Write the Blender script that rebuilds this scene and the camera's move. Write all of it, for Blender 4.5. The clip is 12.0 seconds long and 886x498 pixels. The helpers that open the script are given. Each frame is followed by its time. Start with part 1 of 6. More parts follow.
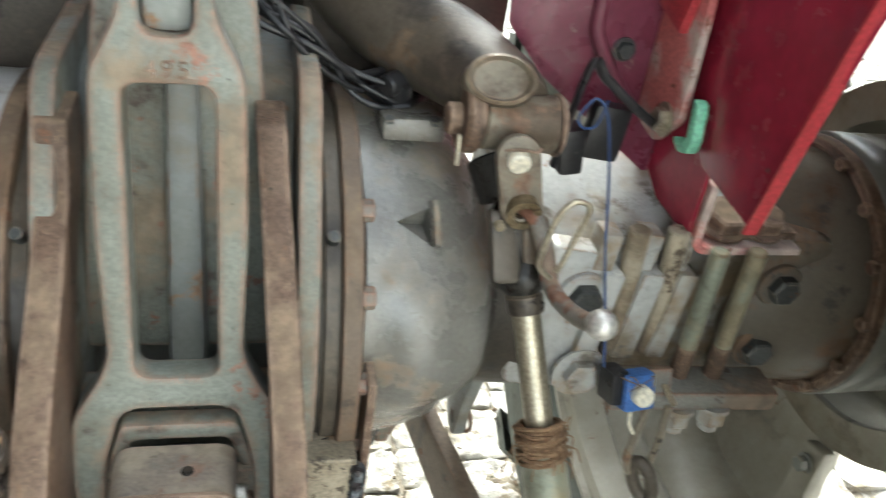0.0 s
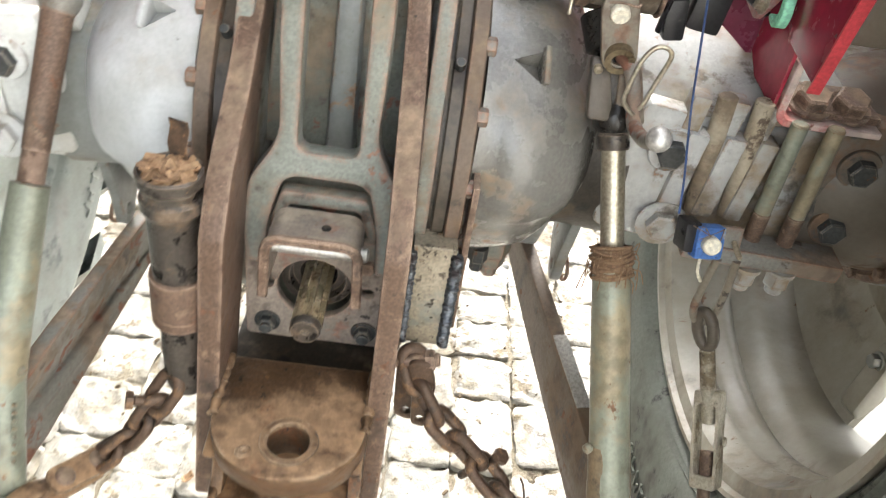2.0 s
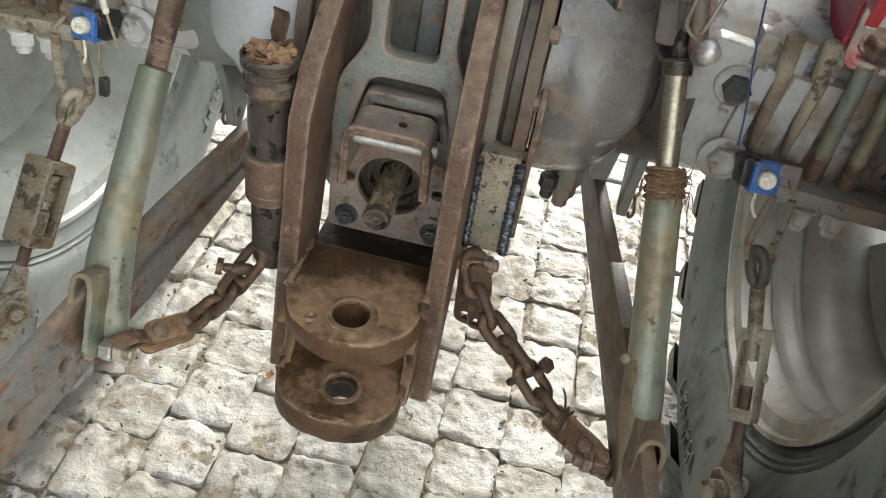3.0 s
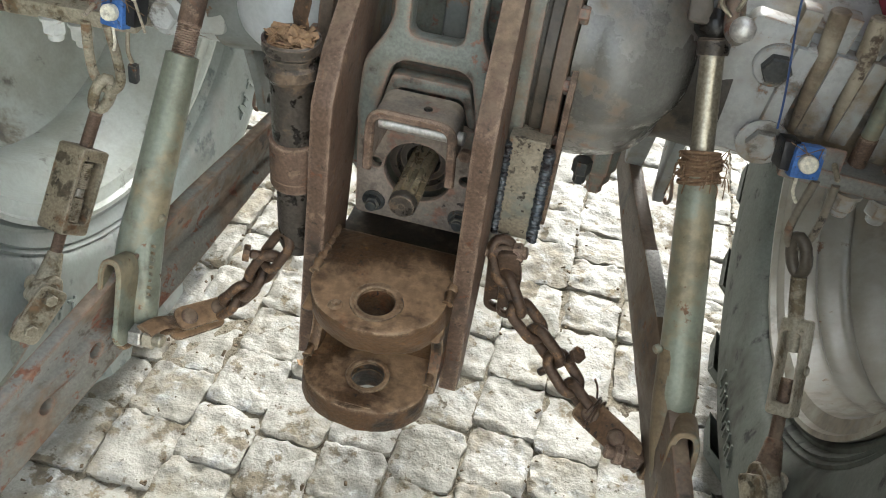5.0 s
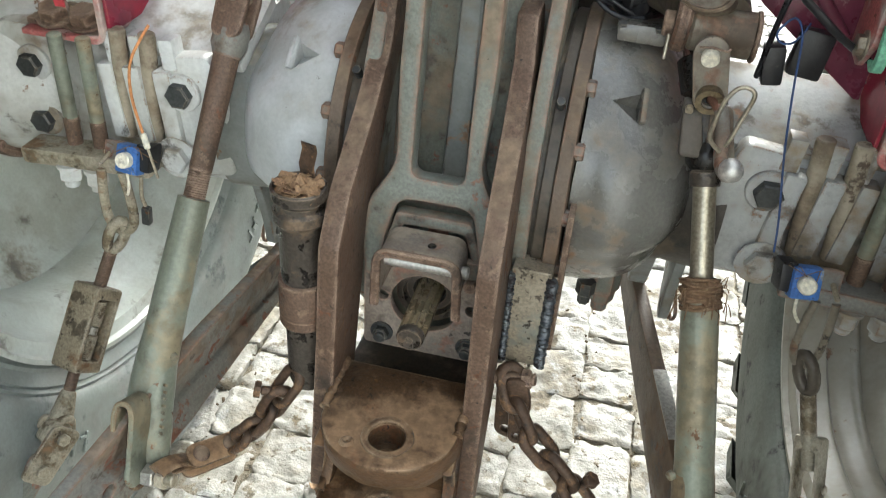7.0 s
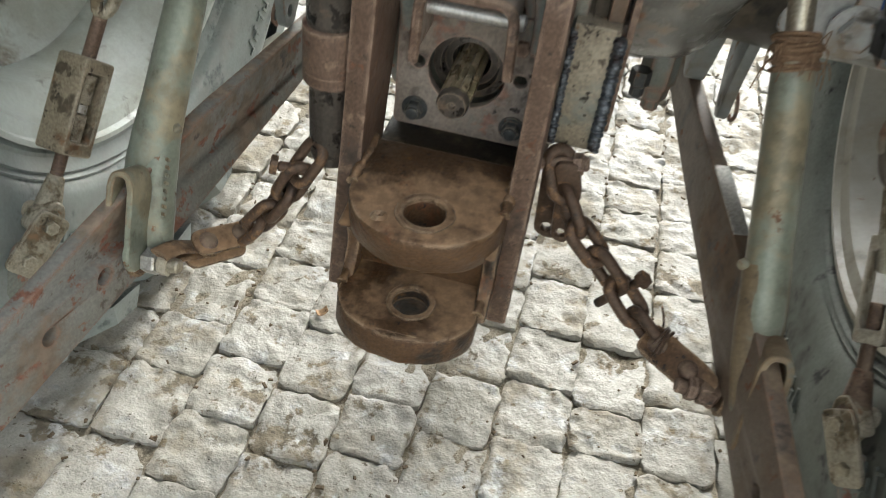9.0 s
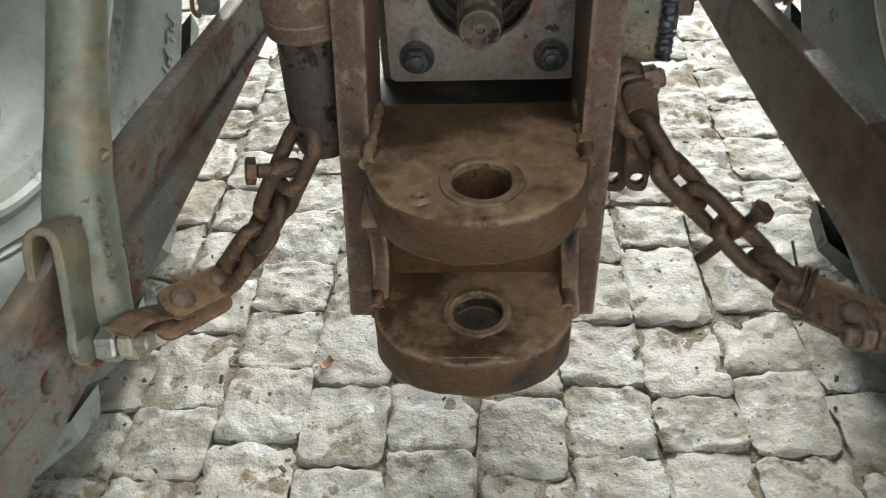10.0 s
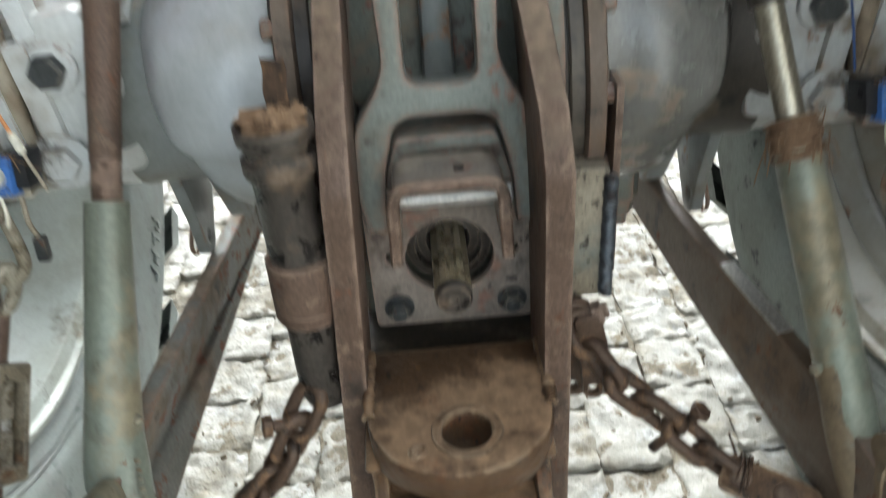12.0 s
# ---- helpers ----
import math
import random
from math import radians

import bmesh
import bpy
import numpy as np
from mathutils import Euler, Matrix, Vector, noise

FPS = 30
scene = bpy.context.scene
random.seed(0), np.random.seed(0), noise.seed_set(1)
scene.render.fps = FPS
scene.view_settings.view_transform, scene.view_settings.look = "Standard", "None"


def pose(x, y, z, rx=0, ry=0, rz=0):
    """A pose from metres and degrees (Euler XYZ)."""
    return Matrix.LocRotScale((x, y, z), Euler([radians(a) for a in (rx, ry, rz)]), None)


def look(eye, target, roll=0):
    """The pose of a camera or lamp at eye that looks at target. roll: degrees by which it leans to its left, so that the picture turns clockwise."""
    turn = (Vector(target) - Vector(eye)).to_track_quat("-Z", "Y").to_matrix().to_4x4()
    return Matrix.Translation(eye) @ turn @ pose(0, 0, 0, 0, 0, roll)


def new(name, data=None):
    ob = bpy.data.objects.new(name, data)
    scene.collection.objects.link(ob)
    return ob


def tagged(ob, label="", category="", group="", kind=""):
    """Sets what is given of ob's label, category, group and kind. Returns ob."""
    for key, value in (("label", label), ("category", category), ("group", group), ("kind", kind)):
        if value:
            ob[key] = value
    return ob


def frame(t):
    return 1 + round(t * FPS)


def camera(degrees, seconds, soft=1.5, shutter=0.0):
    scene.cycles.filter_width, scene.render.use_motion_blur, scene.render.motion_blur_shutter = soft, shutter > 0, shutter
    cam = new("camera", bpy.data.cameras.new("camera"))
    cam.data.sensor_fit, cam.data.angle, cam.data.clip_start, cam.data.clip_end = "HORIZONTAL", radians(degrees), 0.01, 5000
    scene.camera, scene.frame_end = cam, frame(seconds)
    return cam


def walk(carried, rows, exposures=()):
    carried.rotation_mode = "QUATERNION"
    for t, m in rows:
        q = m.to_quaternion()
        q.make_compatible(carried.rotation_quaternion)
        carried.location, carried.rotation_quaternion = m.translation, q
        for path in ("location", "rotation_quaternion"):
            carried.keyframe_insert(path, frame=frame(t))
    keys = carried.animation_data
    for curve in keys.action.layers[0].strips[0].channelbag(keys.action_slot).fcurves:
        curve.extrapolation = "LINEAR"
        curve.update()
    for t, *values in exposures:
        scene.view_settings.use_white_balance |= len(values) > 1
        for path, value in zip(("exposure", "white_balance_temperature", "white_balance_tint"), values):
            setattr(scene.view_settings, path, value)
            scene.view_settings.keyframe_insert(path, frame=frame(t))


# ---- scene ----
cam = camera(56.4, 12.0, 1.0, 0.36)
PATH = [
    (0, (0.055, -0.515, 1.411), (0.515, 1.105, 0.332), 9.1),
    (0.5, (0.093, -0.512, 1.403), (0.728, 1.04, 0.313), 10.9),
    (1, (0.072, -0.532, 1.398), (0.712, 1.0, 0.282), 11.2),
    (1.5, (0.048, -0.611, 1.396), (0.409, 0.958, 0.211), 9.1),
    (2, (0.093, -0.738, 1.412), (0.19, 0.83, 0.174), 9.7),
    (2.5, (0.14, -0.832, 1.419), (0.072, 0.711, 0.148), 10.1),
    (3, (0.166, -0.867, 1.393), (0.016, 0.652, 0.101), 9.8),
    (5, (0.189, -0.846, 1.383), (-0.063, 0.628, 0.054), 7.2),
    (5.5, (0.186, -0.847, 1.388), (-0.09, 0.63, 0.068), 6.2),
    (6, (0.187, -0.841, 1.406), (-0.113, 0.684, 0.148), 4.9),
    (6.5, (0.187, -0.836, 1.414), (-0.128, 0.725, 0.205), 4.4),
    (6.7, (0.186, -0.824, 1.443), (-0.143, 0.783, 0.299), 3.9),
    (8.3, (0.183, -0.878, 1.361), (-0.045, 0.599, 0.031), 7.0),
    (8.5, (0.179, -0.874, 1.353), (-0.052, 0.591, 0.011), 7.3),
    (9, (0.126, -0.833, 1.225), (-0.102, 0.628, -0.122), 7.4),
    (9.5, (0.066, -0.746, 1.097), (-0.123, 0.725, -0.244), 2.7),
    (10, (-0.006, -0.672, 1.016), (-0.105, 0.849, -0.279), -2.8),
    (10.5, (-0.047, -0.607, 0.925), (-0.032, 0.916, -0.371), -3.8),
    (11, (-0.054, -0.588, 0.896), (0.027, 0.949, -0.38), -4.5),
    (11.5, (-0.056, -0.613, 0.977), (0.044, 0.935, -0.285), -4.7),
    (12, (-0.02, -0.687, 1.219), (-0.007, 0.961, 0.085), -4.7),
]
EXPOSURES = [(0, 2.95, 6280, 2), (0.7, 2.82, 6380, 3), (1.3, 2.85, 6500, 5), (2.0, 3.17, 6550, 9), (2.6, 2.55, 6450, 8), (3.1, 2.27, 6350, 7), (5, 2.26, 6250, 5), (6.5, 2.42, 6150, 3), (8.5, 2.12, 6400, 6), (9.0, 2.0, 6320, 5), (9.4, 1.98, 6250, 4), (10.0, 1.80, 6250, 4), (10.6, 1.64, 6150, 4), (11.5, 1.62, 6030, 4), (12, 2.18, 5950, 3)]
walk(cam, [(t, look(eye, target, roll)) for t, eye, target, roll in PATH], EXPOSURES)

# ---- world, sun, exposure ----
world = bpy.data.worlds.new("sky")
scene.world = world
world.use_nodes = True
wn = world.node_tree
sky = wn.nodes.new("ShaderNodeTexSky")
sky.sky_type = "NISHITA"
sky.sun_disc = False
SUN_HIGH, SUN_ROUND = 38, 2  # elevation, and turn from straight ahead towards the right
sky.sun_elevation = radians(SUN_HIGH)
sky.sun_rotation = radians(SUN_ROUND)
sky.dust_density = 3.0
veil = wn.nodes.new("ShaderNodeHueSaturation")  # thin cloud takes the blue out of the sky
veil.inputs["Saturation"].default_value = 0.3
wn.links.new(sky.outputs[0], veil.inputs["Color"])
wn.links.new(veil.outputs[0], wn.nodes["Background"].inputs[0])
wn.nodes["Background"].inputs[1].default_value = 0.15
sun_data = bpy.data.lights.new("sun", "SUN")
sun_data.energy = 0.7
sun_data.angle = radians(12)
sun_data.color = (1.0, 0.96, 0.9)
sun = new("sun", sun_data)
sun.matrix_world = look((6 * math.sin(radians(SUN_ROUND)) * math.cos(radians(SUN_HIGH)), 6 * math.cos(radians(SUN_ROUND)) * math.cos(radians(SUN_HIGH)), 6 * math.sin(radians(SUN_HIGH))), (0, 0, 0))


# ---- materials ----
def surface(name, base, patches=(), rough=0.6, metal=0.0, grain=(220.0, 0.12), bump=0.15, bump_scale=90.0, spec=0.4, depth=0.004, edge=None, dust=None, bump_detail=8.0):
    """A worn surface: base colour with fine grain and larger patches (colour, scale, threshold, softness, roughness)."""
    m = bpy.data.materials.new(name)
    m.use_nodes = True
    nt = m.node_tree
    n, l = nt.nodes, nt.links
    b = n["Principled BSDF"]
    b.inputs["Metallic"].default_value = metal
    b.inputs["Specular IOR Level"].default_value = spec
    co = n.new("ShaderNodeTexCoord")
    geo = n.new("ShaderNodeNewGeometry")
    info = n.new("ShaderNodeObjectInfo")
    shift = n.new("ShaderNodeVectorMath")
    shift.operation = "MULTIPLY_ADD"
    l.new(info.outputs["Random"], shift.inputs[0])
    shift.inputs[1].default_value = (7.0, 13.0, 5.0)
    l.new(geo.outputs["Position"], shift.inputs[2])
    pos = shift.outputs[0]

    def noise_at(scale, detail=6.0, rgh=0.6):
        t = n.new("ShaderNodeTexNoise")
        t.inputs["Scale"].default_value = scale
        t.inputs["Detail"].default_value = detail
        t.inputs["Roughness"].default_value = rgh
        l.new(pos, t.inputs["Vector"])
        return t.outputs["Fac"]

    def mix(kind, fac, a, bcol):
        x = n.new("ShaderNodeMix")
        x.data_type = "RGBA"
        x.blend_type = kind
        for sock, val in ((x.inputs[0], fac), (x.inputs[6], a), (x.inputs[7], bcol)):
            if isinstance(val, (int, float)):
                sock.default_value = val
            elif isinstance(val, tuple):
                sock.default_value = (*val[:3], 1)
            else:
                l.new(val, sock)
        return x.outputs[2]

    def ramp(fac, lo, hi):
        r = n.new("ShaderNodeMapRange")
        r.interpolation_type = "SMOOTHSTEP"
        r.inputs[1].default_value, r.inputs[2].default_value = lo, hi
        l.new(fac, r.inputs[0])
        return r.outputs[0]

    fine = noise_at(grain[0], 4.0)
    broad = noise_at(9.0, 3.0)
    dark = tuple(c * (1 - grain[1] * 2.0) for c in base)
    light = tuple(min(1.0, c * (1 + grain[1] * 1.6)) for c in base)
    col = mix("MIX", ramp(fine, 0.3, 0.7), dark, light)
    col = mix("MIX", ramp(broad, 0.35, 0.7), col, mix("MULTIPLY", 1.0, col, (0.78, 0.76, 0.72)))
    rgh = n.new("ShaderNodeMapRange")
    rgh.inputs[3].default_value, rgh.inputs[4].default_value = max(0.05, rough - 0.12), min(1.0, rough + 0.12)
    l.new(noise_at(30.0, 4.0), rgh.inputs[0])
    rout = rgh.outputs[0]
    for colour, scale, thr, soft, prough in patches:
        f = ramp(noise_at(scale, 8.0, 0.68), thr, thr + soft)
        tint = mix("MIX", ramp(noise_at(scale * 5, 4.0), 0.35, 0.65), colour, tuple(c * 0.6 for c in colour))
        col = mix("MIX", f, col, tint)
        rm = n.new("ShaderNodeMix")
        l.new(f, rm.inputs[0])
        l.new(rout, rm.inputs[2])
        rm.inputs[3].default_value = prough
        rout = rm.outputs[0]
    def blend_in(f, colour, prough):
        nonlocal col, rout
        tint = mix("MIX", ramp(noise_at(70.0, 5.0), 0.35, 0.65), colour, tuple(c * 0.7 for c in colour))
        col = mix("MIX", f, col, tint)
        rm = n.new("ShaderNodeMix")
        l.new(f, rm.inputs[0])
        l.new(rout, rm.inputs[2])
        rm.inputs[3].default_value = prough
        rout = rm.outputs[0]

    def times(p, q):
        k = n.new("ShaderNodeMath")
        k.operation = "MULTIPLY"
        for sock, val in zip(k.inputs, (p, q)):
            if isinstance(val, (int, float)):
                sock.default_value = val
            else:
                l.new(val, sock)
        return k.outputs[0]

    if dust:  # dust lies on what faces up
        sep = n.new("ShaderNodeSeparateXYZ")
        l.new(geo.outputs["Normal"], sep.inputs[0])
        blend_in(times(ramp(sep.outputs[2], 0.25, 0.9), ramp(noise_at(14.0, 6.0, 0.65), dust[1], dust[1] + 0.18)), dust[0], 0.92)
    if edge:  # paint knocked off along edges
        bv = n.new("ShaderNodeBevel")
        bv.samples = 4
        bv.inputs["Radius"].default_value = edge[1]
        dot = n.new("ShaderNodeVectorMath")
        dot.operation = "DOT_PRODUCT"
        l.new(bv.outputs[0], dot.inputs[0])
        l.new(geo.outputs["Normal"], dot.inputs[1])
        inv = n.new("ShaderNodeMath")
        inv.operation = "SUBTRACT"
        inv.inputs[0].default_value = 1.0
        l.new(dot.outputs["Value"], inv.inputs[1])
        blend_in(times(ramp(inv.outputs[0], 0.01, 0.09), ramp(noise_at(26.0, 7.0, 0.7), edge[2], edge[2] + 0.10)), edge[0], 0.7)
    l.new(col, b.inputs["Base Color"])
    l.new(rout, b.inputs["Roughness"])
    if bump:
        bp = n.new("ShaderNodeBump")
        bp.inputs["Strength"].default_value = bump
        bp.inputs["Distance"].default_value = depth
        l.new(noise_at(bump_scale, bump_detail, 0.62), bp.inputs["Height"])
        l.new(bp.outputs[0], b.inputs["Normal"])
    return m


RUST = (0.19, 0.085, 0.04)
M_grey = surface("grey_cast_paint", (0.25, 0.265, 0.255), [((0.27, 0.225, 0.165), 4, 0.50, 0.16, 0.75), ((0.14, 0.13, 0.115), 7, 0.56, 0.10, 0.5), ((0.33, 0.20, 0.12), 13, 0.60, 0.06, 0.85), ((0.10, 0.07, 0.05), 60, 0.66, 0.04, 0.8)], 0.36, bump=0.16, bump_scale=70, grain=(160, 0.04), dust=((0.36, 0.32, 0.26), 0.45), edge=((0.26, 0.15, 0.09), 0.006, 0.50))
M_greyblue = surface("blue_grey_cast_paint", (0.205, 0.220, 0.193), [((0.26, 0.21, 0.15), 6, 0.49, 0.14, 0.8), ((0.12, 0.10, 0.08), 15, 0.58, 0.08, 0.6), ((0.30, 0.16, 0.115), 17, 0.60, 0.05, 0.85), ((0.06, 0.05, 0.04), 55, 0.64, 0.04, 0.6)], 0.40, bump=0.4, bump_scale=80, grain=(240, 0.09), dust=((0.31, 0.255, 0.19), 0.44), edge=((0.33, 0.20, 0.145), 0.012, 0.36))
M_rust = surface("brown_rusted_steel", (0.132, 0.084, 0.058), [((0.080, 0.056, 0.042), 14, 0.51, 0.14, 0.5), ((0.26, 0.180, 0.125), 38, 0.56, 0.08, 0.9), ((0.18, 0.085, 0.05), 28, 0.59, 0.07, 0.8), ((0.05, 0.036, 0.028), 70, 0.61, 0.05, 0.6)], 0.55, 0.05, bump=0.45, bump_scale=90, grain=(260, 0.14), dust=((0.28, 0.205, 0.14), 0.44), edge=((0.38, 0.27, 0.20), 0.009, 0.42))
# pale edge colour: worn steel, with the shine of the plate noses put in
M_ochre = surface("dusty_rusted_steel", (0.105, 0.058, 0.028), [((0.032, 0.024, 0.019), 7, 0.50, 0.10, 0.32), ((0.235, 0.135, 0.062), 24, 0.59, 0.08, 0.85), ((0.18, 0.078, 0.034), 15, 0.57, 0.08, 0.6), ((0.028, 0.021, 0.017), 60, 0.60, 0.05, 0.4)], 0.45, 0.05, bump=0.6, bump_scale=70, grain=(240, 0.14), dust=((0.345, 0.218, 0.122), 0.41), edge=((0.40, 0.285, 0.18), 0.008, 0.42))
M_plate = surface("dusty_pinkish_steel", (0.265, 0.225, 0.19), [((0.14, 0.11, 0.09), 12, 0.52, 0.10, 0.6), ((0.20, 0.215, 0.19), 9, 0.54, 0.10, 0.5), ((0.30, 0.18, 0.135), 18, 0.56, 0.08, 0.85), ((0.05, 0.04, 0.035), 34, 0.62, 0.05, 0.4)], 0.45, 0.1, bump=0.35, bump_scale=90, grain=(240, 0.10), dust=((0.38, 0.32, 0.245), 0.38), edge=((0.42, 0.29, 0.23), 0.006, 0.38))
M_axle_lit = surface("lit_grey_axle_paint", (0.62, 0.635, 0.615), [((0.34, 0.29, 0.22), 5, 0.52, 0.14, 0.7), ((0.23, 0.215, 0.19), 12, 0.58, 0.08, 0.5), ((0.26, 0.15, 0.09), 24, 0.63, 0.05, 0.8)], 0.33, bump=0.14, bump_scale=70, grain=(160, 0.04), dust=((0.40, 0.36, 0.29), 0.50), edge=((0.30, 0.20, 0.13), 0.005, 0.52))
M_axle_shaded = surface("shaded_greasy_axle_paint", (0.42, 0.43, 0.42), [((0.29, 0.225, 0.15), 5, 0.49, 0.14, 0.6), ((0.19, 0.17, 0.14), 12, 0.55, 0.08, 0.4), ((0.26, 0.15, 0.09), 24, 0.63, 0.05, 0.8)], 0.29, bump=0.18, bump_scale=70, grain=(160, 0.05), dust=((0.40, 0.36, 0.29), 0.50), edge=((0.28, 0.18, 0.11), 0.006, 0.48))
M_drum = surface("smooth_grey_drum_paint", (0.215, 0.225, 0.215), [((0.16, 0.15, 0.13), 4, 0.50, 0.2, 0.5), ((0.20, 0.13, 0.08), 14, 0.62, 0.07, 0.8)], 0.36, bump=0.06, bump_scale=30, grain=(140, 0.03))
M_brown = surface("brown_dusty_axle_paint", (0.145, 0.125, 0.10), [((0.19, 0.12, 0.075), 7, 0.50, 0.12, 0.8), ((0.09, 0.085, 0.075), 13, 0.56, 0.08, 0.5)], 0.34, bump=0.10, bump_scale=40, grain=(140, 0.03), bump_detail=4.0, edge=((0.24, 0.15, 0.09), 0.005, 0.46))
M_bell_lit = surface("sky_lit_clean_grey_paint", (0.49, 0.51, 0.51), [((0.35, 0.36, 0.36), 3, 0.48, 0.25, 0.35), ((0.33, 0.27, 0.20), 9, 0.62, 0.08, 0.75), ((0.12, 0.10, 0.085), 40, 0.66, 0.04, 0.8)], 0.33, bump=0.12, bump_scale=45, grain=(160, 0.03), dust=((0.38, 0.34, 0.28), 0.50))
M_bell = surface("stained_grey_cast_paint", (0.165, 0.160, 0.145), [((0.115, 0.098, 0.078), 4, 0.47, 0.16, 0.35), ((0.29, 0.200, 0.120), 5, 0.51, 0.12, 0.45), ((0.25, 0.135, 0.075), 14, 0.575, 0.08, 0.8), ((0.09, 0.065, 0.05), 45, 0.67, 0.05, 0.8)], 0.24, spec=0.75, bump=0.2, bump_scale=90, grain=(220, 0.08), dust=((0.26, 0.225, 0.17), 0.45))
M_rim_shaded = surface("shaded_dusty_rim_paint", (0.315, 0.300, 0.254), [((0.27, 0.225, 0.165), 3, 0.50, 0.14, 0.6), ((0.20, 0.185, 0.16), 6, 0.55, 0.14, 0.4), ((0.20, 0.12, 0.075), 22, 0.64, 0.05, 0.8)], 0.36, bump=0.06, bump_scale=14, grain=(120, 0.02), bump_detail=3.0)
M_chain = surface("rusted_chain_steel", (0.105, 0.066, 0.043), [((0.26, 0.155, 0.085), 45, 0.53, 0.08, 0.85), ((0.045, 0.032, 0.025), 25, 0.56, 0.1, 0.4)], 0.48, 0.2, bump=0.4, bump_scale=160)
M_green = surface("worn_green_grey_paint", (0.225, 0.245, 0.195), [((0.30, 0.255, 0.165), 8, 0.46, 0.14, 0.42), ((0.165, 0.155, 0.115), 18, 0.54, 0.16, 0.45), ((0.20, 0.11, 0.06), 34, 0.63, 0.05, 0.8)], 0.34, 0.15, bump=0.16, bump_scale=80, grain=(160, 0.06), edge=((0.25, 0.16, 0.09), 0.005, 0.46))
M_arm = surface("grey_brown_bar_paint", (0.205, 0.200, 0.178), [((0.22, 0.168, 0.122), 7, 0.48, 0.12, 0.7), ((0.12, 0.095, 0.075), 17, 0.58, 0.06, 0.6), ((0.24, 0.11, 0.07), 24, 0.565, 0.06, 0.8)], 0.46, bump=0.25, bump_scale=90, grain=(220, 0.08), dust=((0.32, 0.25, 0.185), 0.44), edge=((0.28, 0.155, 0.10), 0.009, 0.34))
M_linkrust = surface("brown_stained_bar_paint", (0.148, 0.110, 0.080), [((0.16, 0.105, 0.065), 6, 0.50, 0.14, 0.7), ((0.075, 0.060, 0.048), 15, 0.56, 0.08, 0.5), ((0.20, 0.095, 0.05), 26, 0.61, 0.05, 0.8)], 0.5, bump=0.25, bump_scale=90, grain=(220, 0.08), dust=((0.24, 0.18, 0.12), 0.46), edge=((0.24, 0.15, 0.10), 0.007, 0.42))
M_greenrust = surface("brown_stained_green_paint", (0.205, 0.155, 0.095), [((0.22, 0.15, 0.085), 8, 0.47, 0.14, 0.55), ((0.10, 0.08, 0.055), 18, 0.56, 0.12, 0.5), ((0.20, 0.205, 0.16), 12, 0.56, 0.10, 0.35)], 0.42, 0.05, bump=0.25, bump_scale=90, grain=(220, 0.08), edge=((0.28, 0.20, 0.12), 0.005, 0.42))
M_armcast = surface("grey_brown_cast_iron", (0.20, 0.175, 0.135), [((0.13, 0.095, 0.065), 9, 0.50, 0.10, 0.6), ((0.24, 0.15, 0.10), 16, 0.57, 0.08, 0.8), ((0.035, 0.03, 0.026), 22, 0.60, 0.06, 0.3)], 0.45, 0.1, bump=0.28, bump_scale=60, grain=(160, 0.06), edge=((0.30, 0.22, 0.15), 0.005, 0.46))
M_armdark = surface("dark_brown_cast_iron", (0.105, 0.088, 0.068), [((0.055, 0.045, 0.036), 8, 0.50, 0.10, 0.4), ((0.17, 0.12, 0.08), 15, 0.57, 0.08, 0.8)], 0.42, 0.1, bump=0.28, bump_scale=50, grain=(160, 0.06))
M_oil = surface("black_oily_steel", (0.020, 0.018, 0.016), [((0.07, 0.055, 0.04), 22, 0.56, 0.10, 0.6)], 0.24, 0.2, bump=0.2, bump_scale=80)
M_stub = surface("dirty_raw_steel", (0.33, 0.285, 0.215), [((0.12, 0.10, 0.075), 34, 0.56, 0.05, 0.8), ((0.23, 0.235, 0.20), 10, 0.52, 0.12, 0.6), ((0.28, 0.15, 0.07), 14, 0.57, 0.08, 0.8), ((0.05, 0.04, 0.03), 70, 0.60, 0.04, 0.7)], 0.5, 0.15, bump=0.3)
M_rib = surface("tan_stained_rib_paint", (0.38, 0.33, 0.25), [((0.24, 0.185, 0.125), 9, 0.50, 0.14, 0.7), ((0.14, 0.105, 0.075), 26, 0.61, 0.06, 0.8)], 0.45, bump=0.15, bump_scale=70, grain=(160, 0.05))
M_galv = surface("dirty_galvanised_steel", (0.40, 0.36, 0.275), [((0.20, 0.155, 0.095), 18, 0.50, 0.10, 0.7), ((0.30, 0.185, 0.105), 12, 0.55, 0.10, 0.85), ((0.10, 0.08, 0.055), 40, 0.60, 0.06, 0.7)], 0.5, 0.2, bump=0.4, bump_scale=110, grain=(260, 0.12), edge=((0.52, 0.46, 0.36), 0.006, 0.40))
M_steel = surface("worn_bright_steel", (0.46, 0.42, 0.33), [((0.27, 0.20, 0.12), 24, 0.60, 0.10, 0.5), ((0.16, 0.12, 0.08), 12, 0.63, 0.08, 0.45)], 0.36, 0.8, bump=0.08)
M_shaft = surface("worn_golden_steel", (0.52, 0.44, 0.29), [((0.20, 0.14, 0.08), 34, 0.59, 0.08, 0.5), ((0.66, 0.60, 0.46), 60, 0.58, 0.08, 0.25), ((0.07, 0.05, 0.035), 16, 0.60, 0.08, 0.5)], 0.28, 0.6, bump=0.1)
M_brass = surface("worn_brass", (0.24, 0.190, 0.120), [((0.14, 0.095, 0.05), 40, 0.52, 0.10, 0.6)], 0.35, 0.6, bump=0.1)
M_bright = surface("bright_zinc_steel", (0.50, 0.49, 0.46), [((0.30, 0.25, 0.18), 40, 0.57, 0.08, 0.6)], 0.40, 0.65, bump=0.07)
